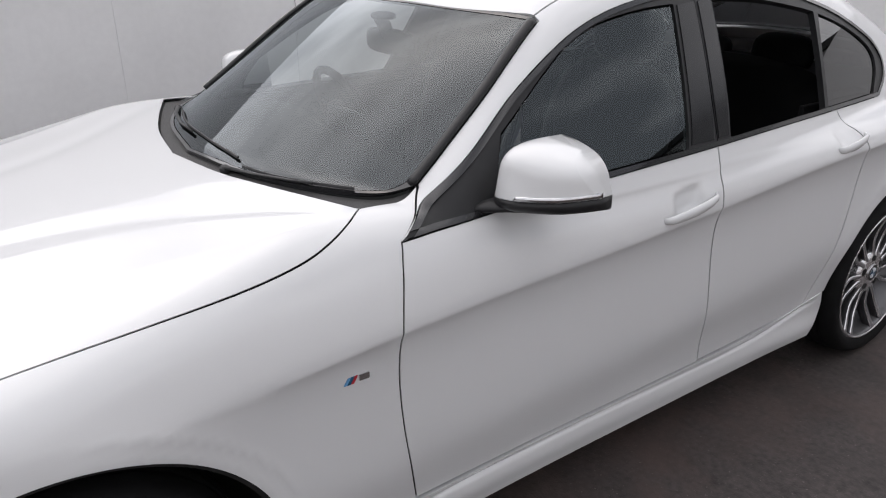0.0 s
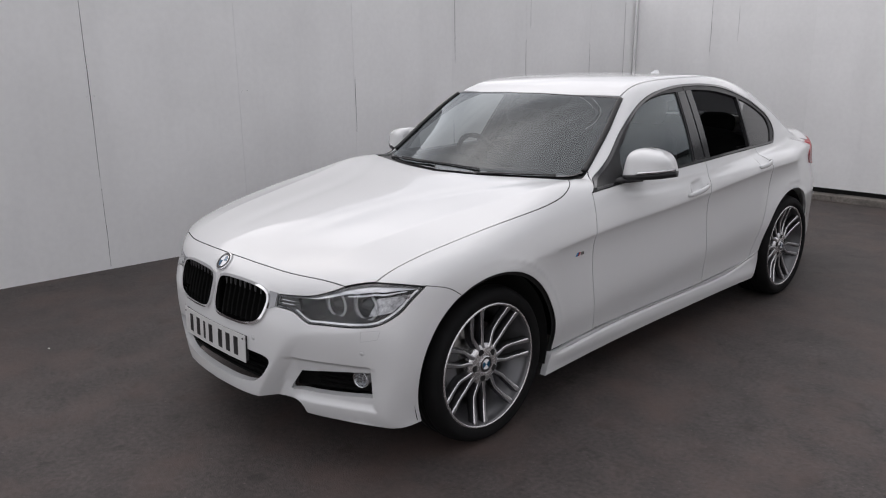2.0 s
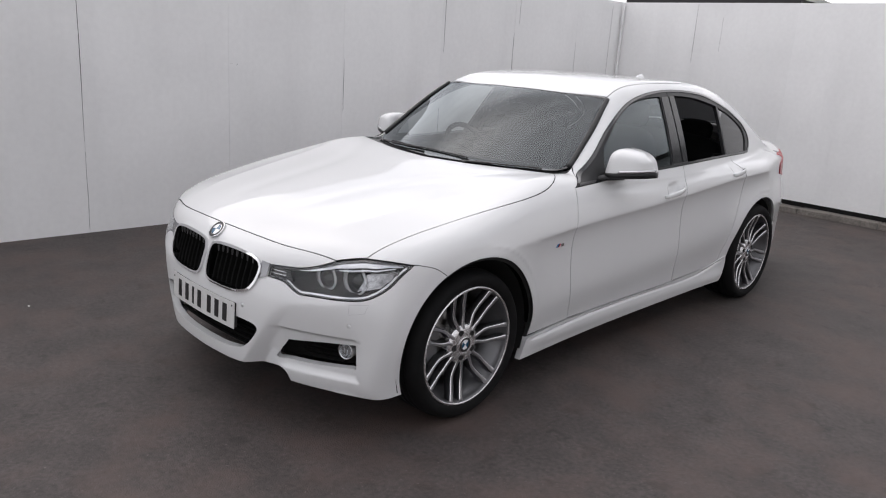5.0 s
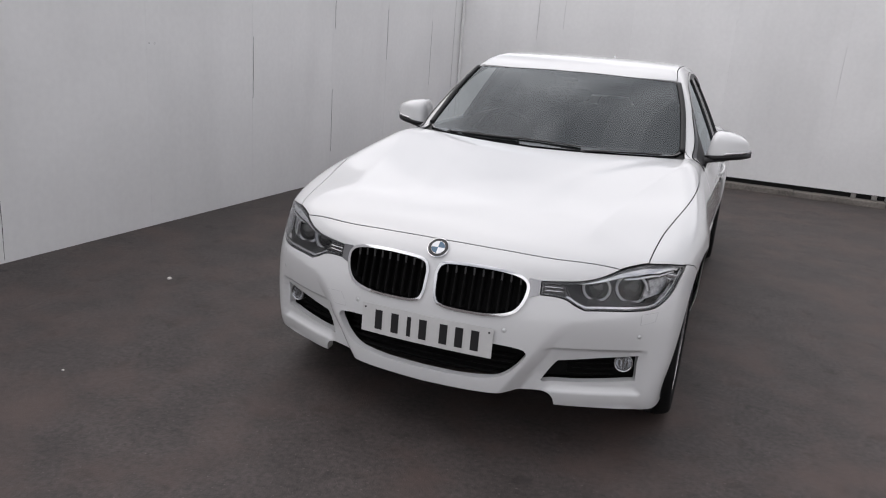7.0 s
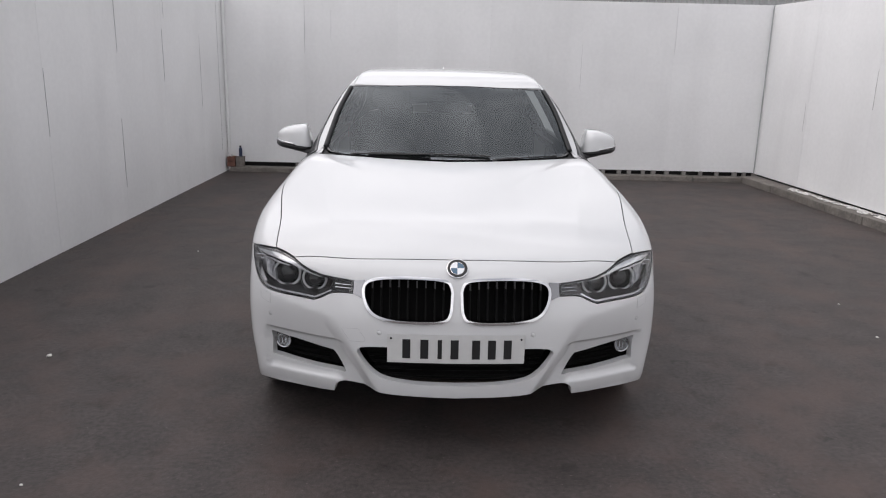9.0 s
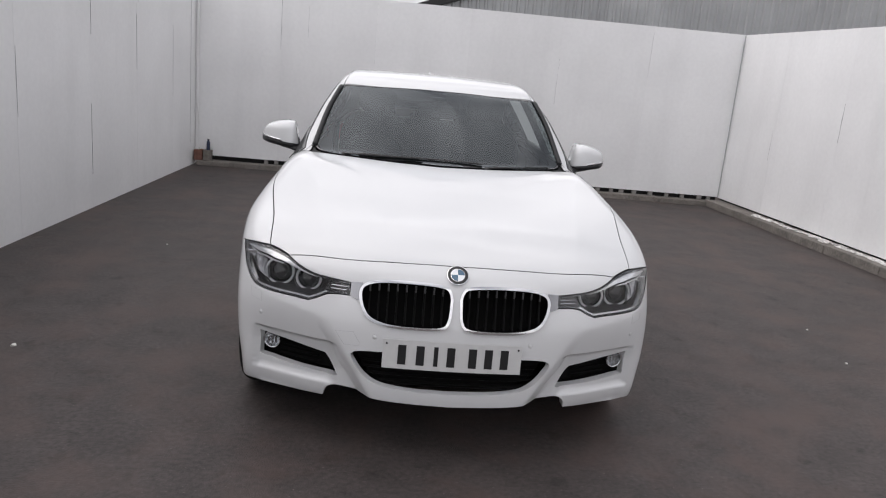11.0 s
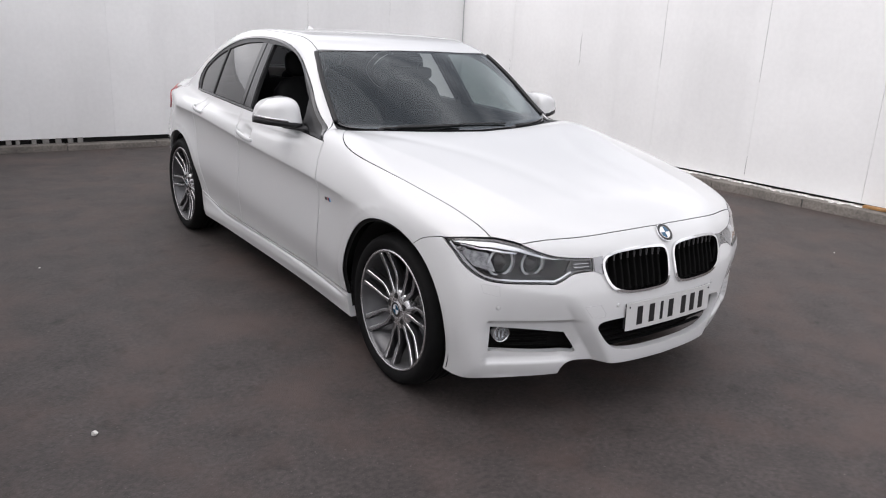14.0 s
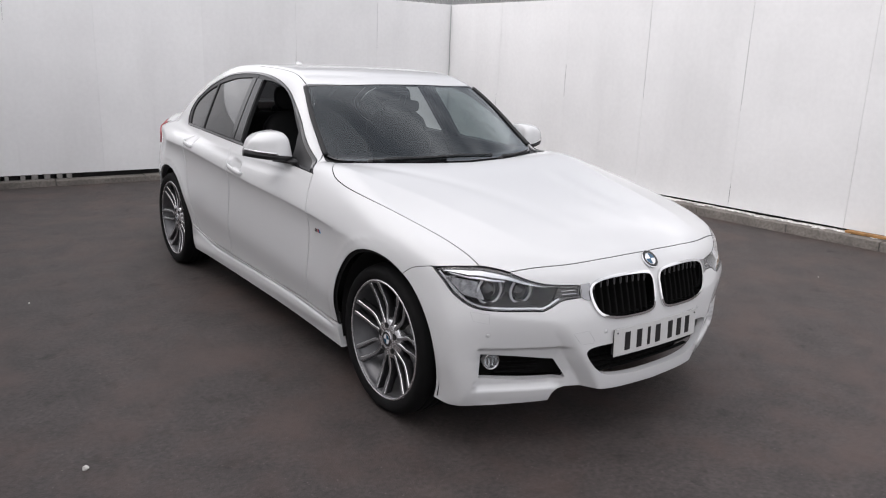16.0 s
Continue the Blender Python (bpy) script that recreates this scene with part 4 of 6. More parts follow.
def roundel(parent, m, r, name="badge"):
    """A round enamel badge: chrome rim, black ring, quarters in blue and white."""
    bm = bmesh.new()
    mats = [CHROME, INK, BLUE, WHITE_EN]
    def ring(r0, r1, z0, z1, mat, a0=0.0, a1=360.0, k=36):
        row = []
        for i in range(k + 1):
            a = radians(a0 + (a1 - a0) * i / k)
            row.append((bm.verts.new(m @ Vector((r0 * math.cos(a), r0 * math.sin(a), z0))), bm.verts.new(m @ Vector((r1 * math.cos(a), r1 * math.sin(a), z1)))))
        for p, q in zip(row, row[1:]):
            bm.faces.new((p[0], p[1], q[1], q[0])).material_index = mat
    ring(r, r, 0.0, r * 0.12, 0)
    ring(r * 0.93, r, r * 0.15, r * 0.12, 0)
    ring(r * 0.66, r * 0.93, r * 0.15, r * 0.13, 1)
    ring(r * 0.62, r * 0.66, r * 0.17, r * 0.15, 0)
    for k in range(4):
        ring(r * 0.002, r * 0.62, r * 0.19, r * 0.17, 2 + k % 2, 90 * k, 90 * k + 90, 9)
    bmesh.ops.remove_doubles(bm, verts=bm.verts, dist=1e-6)
    bmesh.ops.recalc_face_normals(bm, faces=bm.faces)
    ob = part(name, bm, mats[0], parent, "round enamel badge with blue and white quarters")
    for x in mats[1:]:
        ob.data.materials.append(x)
    return ob


# bonnet badge
p = skin_front(0, 0.738)
roundel(car, facing(p + np.array(normal_at(p)) * 0.001, normal_at(p)), 0.041)

# kidney grilles
for s in (1, -1):
    flat = NOSE.chart(kid)
    ring_out, ring_in = NOSE.lift(shrink(flat, -0.006)), NOSE.lift(shrink(flat, 0.0035))
    mirrored = np.array((s, 1, 1))
    grille = panel("grille_surround", [ring_out * mirrored, ring_in * mirrored], NOSE, CHROME, car, "chrome kidney grille surround", h=0.01, lift=0.009, depth=0.045, gap=0)[0]
    panel("grille_mesh", [NOSE.lift(shrink(flat, -0.004)) * mirrored], NOSE, MESH_BLACK, grille, h=0.03, lift=-0.055, depth=0.002, gap=0)
    for k in range(9):
        x = 0.050 + k * 0.0338
        zs = [q[2] for q in kid if abs(q[0] - x) < 0.02]
        hi, lo = max(zs) - 0.004, min(zs) + 0.004
        bm = bmesh.new()
        rows = []
        for z in np.linspace(lo, hi, 7):
            q = skin_front(x, z)
            y = q[1] + 0.014
            rows.append([(s * (x - 0.0035), y + 0.002, z), (s * x, y - 0.002, z), (s * (x + 0.0035), y + 0.002, z), (s * (x + 0.003), y + 0.045, z), (s * (x - 0.003), y + 0.045, z)])
        loft_bm(bm, rows)
        slat = part("slat", bm, MESH_BLACK, grille)
        # paler block near the slat's top: the sky's highlight, set as colour
        bm = bmesh.new()
        q = skin_front(x, hi - 0.018)
        box_bm(bm, (s * x - 0.0030, q[1] + 0.0085, hi - 0.032), (s * x + 0.0030, q[1] + 0.016, hi - 0.006), 0.0015)
        part("slat_highlight", bm, HIGHLIGHT_GREY, slat)
    bridge = [skin_front(x, z) * mirrored for x, z in ((0.350, 0.690), (0.391, 0.686), (0.391, 0.636), (0.350, 0.622))]
    panel("grille_bridge", [outline(*[[bridge[i], bridge[(i + 1) % 4]] for i in range(4)])], NOSE, DARK_CHROME, grille, h=0.012, lift=0.004, depth=0.02, gap=0)

# lower intake
intake_flat = NOSE.chart(intake)
panel("intake_mesh", [NOSE.lift(shrink(intake_flat, -0.006))], NOSE, MESH_BLACK, front_bumper, h=0.04, lift=-0.075, depth=0.002, gap=0)
for z in (0.318, 0.342, 0.366, 0.390):
    w = 0.30 if z < 0.33 else 0.335
    bm = bmesh.new()
    tube_bm(bm, [(x, float(nose_plan(abs(x))) + 0.05, z) for x in np.linspace(-w, w, 15)], (0.012, 0.0035), 6)
    part("slat", bm, MESH_BLACK, front_bumper)
for s in (1, -1):
    panel("fog_recess", [NOSE.lift(shrink(NOSE.chart(fog), -0.006)) * (s, 1, 1)], NOSE, MESH_BLACK, front_bumper, h=0.03, lift=-0.06, depth=0.002, gap=0)
    for z in (0.328, 0.350, 0.372):
        bm = bmesh.new()
        tube_bm(bm, [(s * x, skin_front(x, z)[1] + 0.045, z) for x in np.linspace(0.50, 0.66, 6)], (0.010, 0.003), 6)
        part("slat", bm, MESH_BLACK, front_bumper)
    m = facing((s * 0.694, -0.535, 0.386), (s * 0.25, -1, 0))
    bm = bmesh.new()
    ring_bm(bm, [(0.029, -0.004), (0.032, 0.002), (0.034, 0.0), (0.034, -0.05)], m, 28)
    ring_bm(bm, [(0.001, -0.028), (0.020, -0.022), (0.029, -0.006)], m, 28)
    bmesh.ops.recalc_face_normals(bm, faces=bm.faces)
    lamp = part("fog_lamp", bm, SILVER, car, "round recessed fog lamp with bright ribs", smooth=True)
    for k in (-1, 0, 1):
        bm = bmesh.new()
        box_bm(bm, (-0.0035, -0.017 + 0.004 * abs(k), -0.012), (0.0035, 0.017 - 0.004 * abs(k), -0.004), 0.001)
        bm.transform(m @ pose(0.014 * k, 0, 0))
        part("reflector_rib", bm, SILVER, lamp)
    bm = bmesh.new()
    ring_bm(bm, [(0.0005, 0.0015), (0.016, 0.001), (0.030, 0.0)], m, 28)
    part("lens", bm, LENS_FOG, lamp, smooth=True)

# headlights
lamp_loop = chain(LAMP_A, LAMP_B, LAMP_C, LAMP_D, LAMP_E, rounded([LAMP_IN[-1], LAMP_TOP[0]]))[:-1]
for s in (1, -1):
    mir = np.array((s, 1, 1))
    flat = NOSE.chart(lamp_loop)
    head = panel("headlight", [lamp_loop * mir], NOSE, LENS, car, "clear headlight with twin round projectors", h=0.03, lift=-0.001, depth=0.002, gap=0.003)[0]
    rim3 = NOSE.lift(shrink(flat, 0.003))
    mid = rim3.mean(0)
    rows = [rim3 * mir]
    for f, d in ((0.98, 0.04), (0.93, 0.10), (0.80, 0.16)):
        rows.append((mid + (rim3 - mid) * (f, f, f) + (-0.03 * d / 0.16, d, 0)) * mir)
    bm = bmesh.new()
    vs = [[bm.verts.new(Vector(q)) for q in row] for row in rows]
    n = len(vs[0])
    for a, b in zip(vs, vs[1:]):
        for i in range(n):
            bm.faces.new((a[i], a[(i + 1) % n], b[(i + 1) % n], b[i]))
    bm.faces.new(vs[-1])
    bmesh.ops.recalc_face_normals(bm, faces=bm.faces)
    part("lamp_housing", bm, LAMP_DARK, head)
    inward = shrink(flat, 1.0) - flat
    def strip(name, i0, i1, d0, d1, mat, label, lift, depth):
        """A strip of trim along the lamp's edge, between two distances from it."""
        idx = np.arange(i0, i1)
        loop = np.vstack([flat[idx] + inward[idx] * np.broadcast_to(d0, len(idx))[:, None], (flat[idx] + inward[idx] * np.broadcast_to(d1, len(idx))[:, None])[::-1]])
        return panel(name, [NOSE.lift(loop) * mir], NOSE, mat, head, label, h=0.012, lift=lift, depth=depth, gap=0)
    panel("seal", [rim3 * mir, NOSE.lift(shrink(flat, 0.0085)) * mir], NOSE, GLOSS_BLACK, head, h=0.01, lift=-0.003, depth=0.02, gap=0)
    at_b, at_c = len(LAMP_A) - 1, len(LAMP_A) + len(LAMP_B) - 2
    at_d = at_c + len(LAMP_C) - 1
    at_e = at_d + len(LAMP_D) - 1
    strip("trim", at_d + 2, at_e + int(0.55 * len(LAMP_E)), 0.0085, 0.0150, SILVER, "bright silver lower lip", -0.007, 0.016)
    first = int(0.45 * len(LAMP_A))
    k = np.arange(first, at_d - 2)
    swell = np.clip((k - first) / 16, 0, 1) * np.clip((at_d - 2 - k) / 9, 0.15, 1)
    strip("brow", first, at_d - 2, 0.009, 0.010 + 0.017 * swell, SILVER, "bright silver brow", -0.010, 0.020)
    strip("brow_lip", first + 12, at_d - 4, 0.0115 + 0.022 * swell[12:-2], 0.0140 + 0.026 * swell[12:-2], SILVER, "thin silver lip under the brow", -0.012, 0.016)
    tip = [tuple(skin_front(x, z)) for x, z in ((0.392, 0.683), (0.47, 0.688), (0.50, 0.640), (0.455, 0.636), (0.392, 0.640))]
    panel("blanking_plate", [outline(*[[tip[i], tip[(i + 1) % 5]] for i in range(5)]) * mir], NOSE, SATIN_BLACK, head, h=0.015, lift=-0.016, depth=0.02, gap=0)
    for z in (0.652, 0.664):
        bm = bmesh.new()
        tube_bm(bm, [(s * x, skin_front(x, z)[1] + 0.012, z) for x in np.linspace(0.405, 0.465, 5)], (0.003, 0.0018), 6)
        part("trim_line", bm, SILVER, head)
    for (px, py, pz), r in (((0.679, -0.482, 0.656), 0.053), ((0.562, -0.530, 0.648), 0.047)):
        m = facing((s * px, py, pz), (s * 0.12, -1, 0.02))
        bm = bmesh.new()
        tube = []
        for k in range(29):
            a = radians(128 + 284 * k / 28)
            tube.append(m @ Vector((r * math.cos(a), r * math.sin(a), 0.0)))
        tube_bm(bm, tube, (0.0052, 0.0052), 8, ups=tuple(m.to_3x3() @ Vector((0, 0, 1))))
        bowl = bmesh.new()
        ring_bm(bowl, [(r * 1.02, -0.035), (r * 1.10, -0.012), (r * 1.22, 0.004)], m, 32)
        bmesh.ops.recalc_face_normals(bowl, faces=bowl.faces)
        part("reflector_bowl", bowl, SILVER, head, smooth=True)
        part("light_ring", bm, LAMP_RING, head, "pale open light ring", smooth=True)
        bm = bmesh.new()
        ring_bm(bm, [(r * 0.98, -0.008), (r * 0.82, -0.022), (r * 0.80, -0.03)], m, 32)
        ring_bm(bm, [(0.0005, 0.012), (r * 0.3, 0.009), (r * 0.55, 0.0), (r * 0.78, -0.018), (r * 0.80, -0.03)], m, 32)
        bmesh.ops.recalc_face_normals(bm, faces=bm.faces)
        part("projector", bm, GLOSS_BLACK, head, "dark round projector lens", smooth=True)
    outer = [tuple(skin_front(x, z)) for x, z in ((0.742, 0.640), (0.800, 0.652), (0.822, 0.690), (0.826, 0.712), (0.755, 0.704))]
    panel("outer_reflector", [outline(*[[outer[i], outer[(i + 1) % 5]] for i in range(5)]) * mir], NOSE, FACETS, head, "bright faceted outer reflector", h=0.015, lift=-0.034, depth=0.01, gap=0)
    # outer reflector with its little steps
    for k in range(3):
        bm = bmesh.new()
        q = Vector((s * (0.775 + 0.012 * k), -0.37 - 0.004 * k, 0.668 + 0.018 * k))
        box_bm(bm, q - Vector((0.022, 0.02, 0.008)), q + Vector((0.022, 0.02, 0.008)), 0.003)
        part("reflector_step", bm, SILVER, head)

# number plate on its curved bracket, with plain bars for its writing
def curved_plate(x0, x1, z0, z1, lift, mat, parent, name, label="", n=16, thick=0.003):
    bm = bmesh.new()
    rows = []
    for x in np.linspace(x0, x1, n):
        y = -0.7665 + 0.15 * x * x - lift
        tilt = 0.04
        rows.append([(x, y + (z0 - 0.45) * tilt, z0), (x, y + (z1 - 0.45) * tilt, z1), (x, y + thick + (z1 - 0.45) * tilt, z1), (x, y + thick + (z0 - 0.45) * tilt, z0)])
    loft_bm(bm, rows)
    return part(name, bm, mat, parent, label)


plate = curved_plate(-0.260, 0.260, 0.391, 0.502, 0.006, PLATE, car, "number_plate", "white number plate with plain dark bars")
curved_plate(-0.255, 0.255, 0.395, 0.498, -0.001, BLACK_PLASTIC, plate, "bracket", thick=0.012)
for k, x in enumerate((-0.188, -0.120, -0.062, -0.006, 0.075, 0.135, 0.195)):
    w = 0.008 if k == 2 else 0.015
    curved_plate(x - w, x + w, 0.409, 0.484, 0.0075, INK, plate, "bar", n=3, thick=0.001)
for s in (1, -1):
    bm = bmesh.new()
    ring_bm(bm, [(0.0003, 0.002), (0.004, 0.0015), (0.004, 0.0)], facing((s * 0.246, -0.7725 + 0.15 * 0.06, 0.487), (0, -1, 0)), 10)
    part("screw", bm, INK, plate)

# parking sensors, washer covers, towing-eye cover
for x, z in ((0.292, 0.499), (-0.292, 0.499), (0.738, 0.507), (-0.738, 0.507)):
    q = skin_front(x, z)
    nn = normal_at(q)
    bm = bmesh.new()
    ring_bm(bm, [(0.0003, 0.0002), (0.0080, 0.0001), (0.0086, -0.002)], facing(q, nn), 20)
    sensor = part("parking_sensor", bm, PAINT, front_bumper, smooth=True)
    bm = bmesh.new()
    ring_bm(bm, [(0.0086, 0.0003), (0.0096, 0.0003), (0.0096, -0.002)], facing(q, nn), 20)
    part("seal_ring", bm, SEAM_GREY, sensor)


def seam(loop3, parent, width=0.0010):
    """A thin dark joint round a cover in the bumper."""
    flat = NOSE.chart(loop3)
    panel("cover_joint", [loop3, NOSE.lift(shrink(flat, width))], NOSE, SEAM_GREY, parent, h=0.02, lift=0.0005, depth=0.001, gap=0)


def quad_on_nose(pts):
    q = [tuple(skin_front(x, z)) for x, z in pts]
    return outline(*[[q[i], q[(i + 1) % len(q)]] for i in range(len(q))])


for s in (1, -1):
    seam(quad_on_nose([(s * 0.735, 0.590), (s * 0.785, 0.594), (s * 0.780, 0.560), (s * 0.735, 0.551)]), front_bumper)
seam(quad_on_nose([(-0.440, 0.506), (-0.372, 0.510), (-0.345, 0.470), (-0.350, 0.458), (-0.405, 0.457)]), front_bumper)

# door handles
for s in (1, -1):
    k = 0 if s > 0 else 1
    for (y0, z0), (y1, z1), door in (((1.495, 0.832), (1.715, 0.862), front_doors[k]), ((2.305, 0.896), (2.468, 0.922), rear_doors[k])):
        path, rad = [], []
        for f in np.linspace(0, 1, 13):
            y, z = y0 + (y1 - y0) * f, z0 + (z1 - z0) * f
            q = skin_side(y0 + (y1 - y0) * (0.02 + 0.96 * (0 if f < 0.5 else 1)), z)
            out = 0.024 * math.sin(math.pi * min(max(f, 0.0), 1.0)) ** 0.35
            base = skin_side(y0, z0)[0] * (1 - f) + skin_side(y1, z1)[0] * f
            path.append((s * (base - 0.004 + out), y, z))
            w = 0.6 + 0.4 * math.sin(math.pi * f) ** 0.5
            rad.append((0.008 * w, 0.0145 * w))
        bm = bmesh.new()
        tube_bm(bm, path, rad, 12)
        part("door_handle", bm, PAINT, door, "body-coloured pull handle", smooth=True)

# side badges: slanted stripes
for s in (1, -1):
    base = skin_side(0.568, 0.694)
    bm = bmesh.new()
    q = Vector((s * base[0], base[1], base[2]))
    box_bm(bm, (q.x - 0.001, 0.576, 0.686), (q.x + 0.0025 * s, 0.600, 0.700))
    badge = part("side_badge", bm, SILVER, car, "small slanted tricolour stripe badge")
    for j, mat in enumerate((MBLUE, BLUE, MRED)):
        y = 0.540 + 0.0080 * j
        bm = bmesh.new()
        rows = [[(q.x - 0.001 * s, y + 0.010 * f, 0.685 + 0.016 * f), (q.x + 0.003 * s, y + 0.010 * f, 0.685 + 0.016 * f), (q.x + 0.003 * s, y + 0.007 + 0.010 * f, 0.685 + 0.016 * f), (q.x - 0.001 * s, y + 0.007 + 0.010 * f, 0.685 + 0.016 * f)] for f in (0, 1)]
        loft_bm(bm, rows)
        part("stripe", bm, mat, badge)

# door mirrors
m_front = spline((0.797, 0.966), (0.84, 0.955), (0.90, 0.961), (0.95, 0.984), (0.99, 1.025), (1.016, 1.085))


def m_low(x):
    return 0.992 + 0.13 * (x - 0.797)


m_high = spline((0.797, 1.098), (0.825, 1.112), (0.86, 1.117), (0.92, 1.109), (0.97, 1.094), (1.016, 1.073))


def mirror_row(s, f0, f, dz=0.0, grow=0.0, x0=0.797, x1=1.016, back=1.126, n=18):
    """One level ring of the mirror head; f: height between its lower and upper line, f0: how far the ring has drawn in."""
    turn = 1 - (1 - max((f0 - 0.50) / 0.50, 0) ** 3.0) ** (1 / 3.0)
    lo, hi = x0 + 0.022 * f0 + 0.022 * turn, x1 - 0.024 * f0 - 0.055 * turn
    row = []
    for i in range(n):
        x = lo + (hi - lo) * (0.5 - 0.5 * math.cos(math.pi * i / (n - 1)))
        y = float(m_front(x)) + 0.010 * f0 + 0.105 * turn - grow
        y += 0.02 * math.exp(-(x - lo) / 0.008)
        row.append((s * x, min(y, back - 0.002), m_low(x) + (float(m_high(x)) - m_low(x)) * f + dz))
    for i in range(n):
        x = hi + (lo - hi) * (i + 0.5) / n
        row.append((s * x, back, m_low(x) + (float(m_high(x)) - m_low(x)) * f + dz))
    return row


for s in (1, -1):
    bm = bmesh.new()
    loft_bm(bm, [mirror_row(s, f, f) for f in (0.0, 0.03, 0.2, 0.4, 0.52, 0.62, 0.72, 0.80, 0.87, 0.92, 0.96, 0.985, 0.997, 1.0)])
    shell = part("door_mirror", bm, PAINT, car, "white-capped door mirror with a black base", smooth=True)
    bm = bmesh.new()
    loft_bm(bm, [mirror_row(s, 0.0, 0.0, dz, g) for dz, g in ((-0.030, -0.030), (-0.029, -0.018), (-0.024, -0.008), (-0.016, -0.001), (-0.002, 0.0005))])
    part("base", bm, SATIN_BLACK, shell, smooth=True)
    bm = bmesh.new()
    rows = []
    for x in np.linspace(0.885, 1.0155, 20):
        y, z = float(m_front(x)), m_low(x)
        taper = min((x - 0.885) / 0.006, 1.0)
        rows.append([(s * x, y - 0.003, z + 0.001), (s * (x + 0.001), y - 0.003, z + 0.003 + 0.008 * taper), (s * x, y + 0.008, z + 0.003 + 0.009 * taper), (s * x, y + 0.008, z)])
    loft_bm(bm, rows)
    part("indicator", bm, SILVER, shell, "clear indicator strip", smooth=True)
    bm = bmesh.new()
    tube_bm(bm, [(s * 0.765, 0.95, 0.966), (s * 0.79, 0.97, 0.968), (s * 0.82, 1.0, 0.970), (s * 0.87, 1.04, 0.974)], [(0.05, 0.018), (0.045, 0.016), (0.045, 0.013), (0.05, 0.010)], 12)
    part("arm", bm, SATIN_BLACK, shell, smooth=True)
    bm = bmesh.new()
    rows = []
    for d in (0.0, 0.004):
        row = []
        for i in range(28):
            a = 2 * math.pi * i / 28
            c, e = math.cos(a), math.sin(a)
            f = (abs(c) ** 3 + abs(e) ** 3) ** (-1 / 3)
            row.append((s * (0.906 + 0.082 * c * f), 1.1245 + d, 1.050 + 0.034 * e * f - 0.06 * 0.085 * c * f))
        rows.append(row)
    loft_bm(bm, rows)
    part("mirror_glass", bm, CHROME, shell)

# roof aerial fin
bm = bmesh.new()
rows = []
for f in np.linspace(0, 1, 9):
    y = 2.47 + 0.14 * f
    h = 0.054 * (math.sin(math.pi * (0.08 + 0.84 * f) * 0.62) ** 1.2) * (1.0 if f < 0.85 else 1 - (f - 0.85) * 3)
    w = 0.020 * math.sin(math.pi * (0.1 + 0.8 * f)) ** 0.6 + 0.003
    z = skin_top(0, y)[2] - 0.003
    rows.append([(-w, y, z), (-w * 0.5, y, z + h * 0.7), (0, y, z + h + 0.004), (w * 0.5, y, z + h * 0.7), (w, y, z)])
loft_bm(bm, rows)
part("aerial_fin", bm, PAINT, car, "white shark-fin roof aerial", smooth=True)

# wipers, parked along the foot of the screen
def on_screen(x, y, up):
    q = skin_top(x, y)
    nn = np.array(normal_at(q))
    return tuple(q + nn * up)


for arm, blade in (([(-0.52, 0.672), (-0.40, 0.632), (-0.25, 0.602), (-0.10, 0.590)], [(-0.44, 0.664), (-0.22, 0.612), (0.02, 0.596), (0.22, 0.602)]), ([(0.24, 0.555), (0.36, 0.585), (0.46, 0.632), (0.52, 0.665)], [(0.28, 0.590), (0.40, 0.622), (0.51, 0.672), (0.60, 0.728)])):
    bm = bmesh.new()
    tube_bm(bm, [on_screen(x, y, 0.009 if k else 0.004) for k, (x, y) in enumerate(arm)], [(0.008, 0.005), (0.006, 0.004), (0.005, 0.003), (0.004, 0.003)], 8)
    wiper = part("wiper", bm, SATIN_BLACK, car, "black wiper arm and blade", smooth=True)
    bm = bmesh.new()
    tube_bm(bm, [on_screen(*q, 0.005) for q in rounded(blade, 0.05)], (0.0035, 0.004), 6)
    part("blade", bm, BLACK_PLASTIC, wiper)
    bm = bmesh.new()
    ring_bm(bm, [(0.0005, 0.009), (0.009, 0.008), (0.013, 0.004), (0.014, -0.01)], facing(on_screen(*arm[0], 0.0), (0, -0.3, 1)), 16)
    part("pivot_cap", bm, BLACK_PLASTIC, wiper, smooth=True)

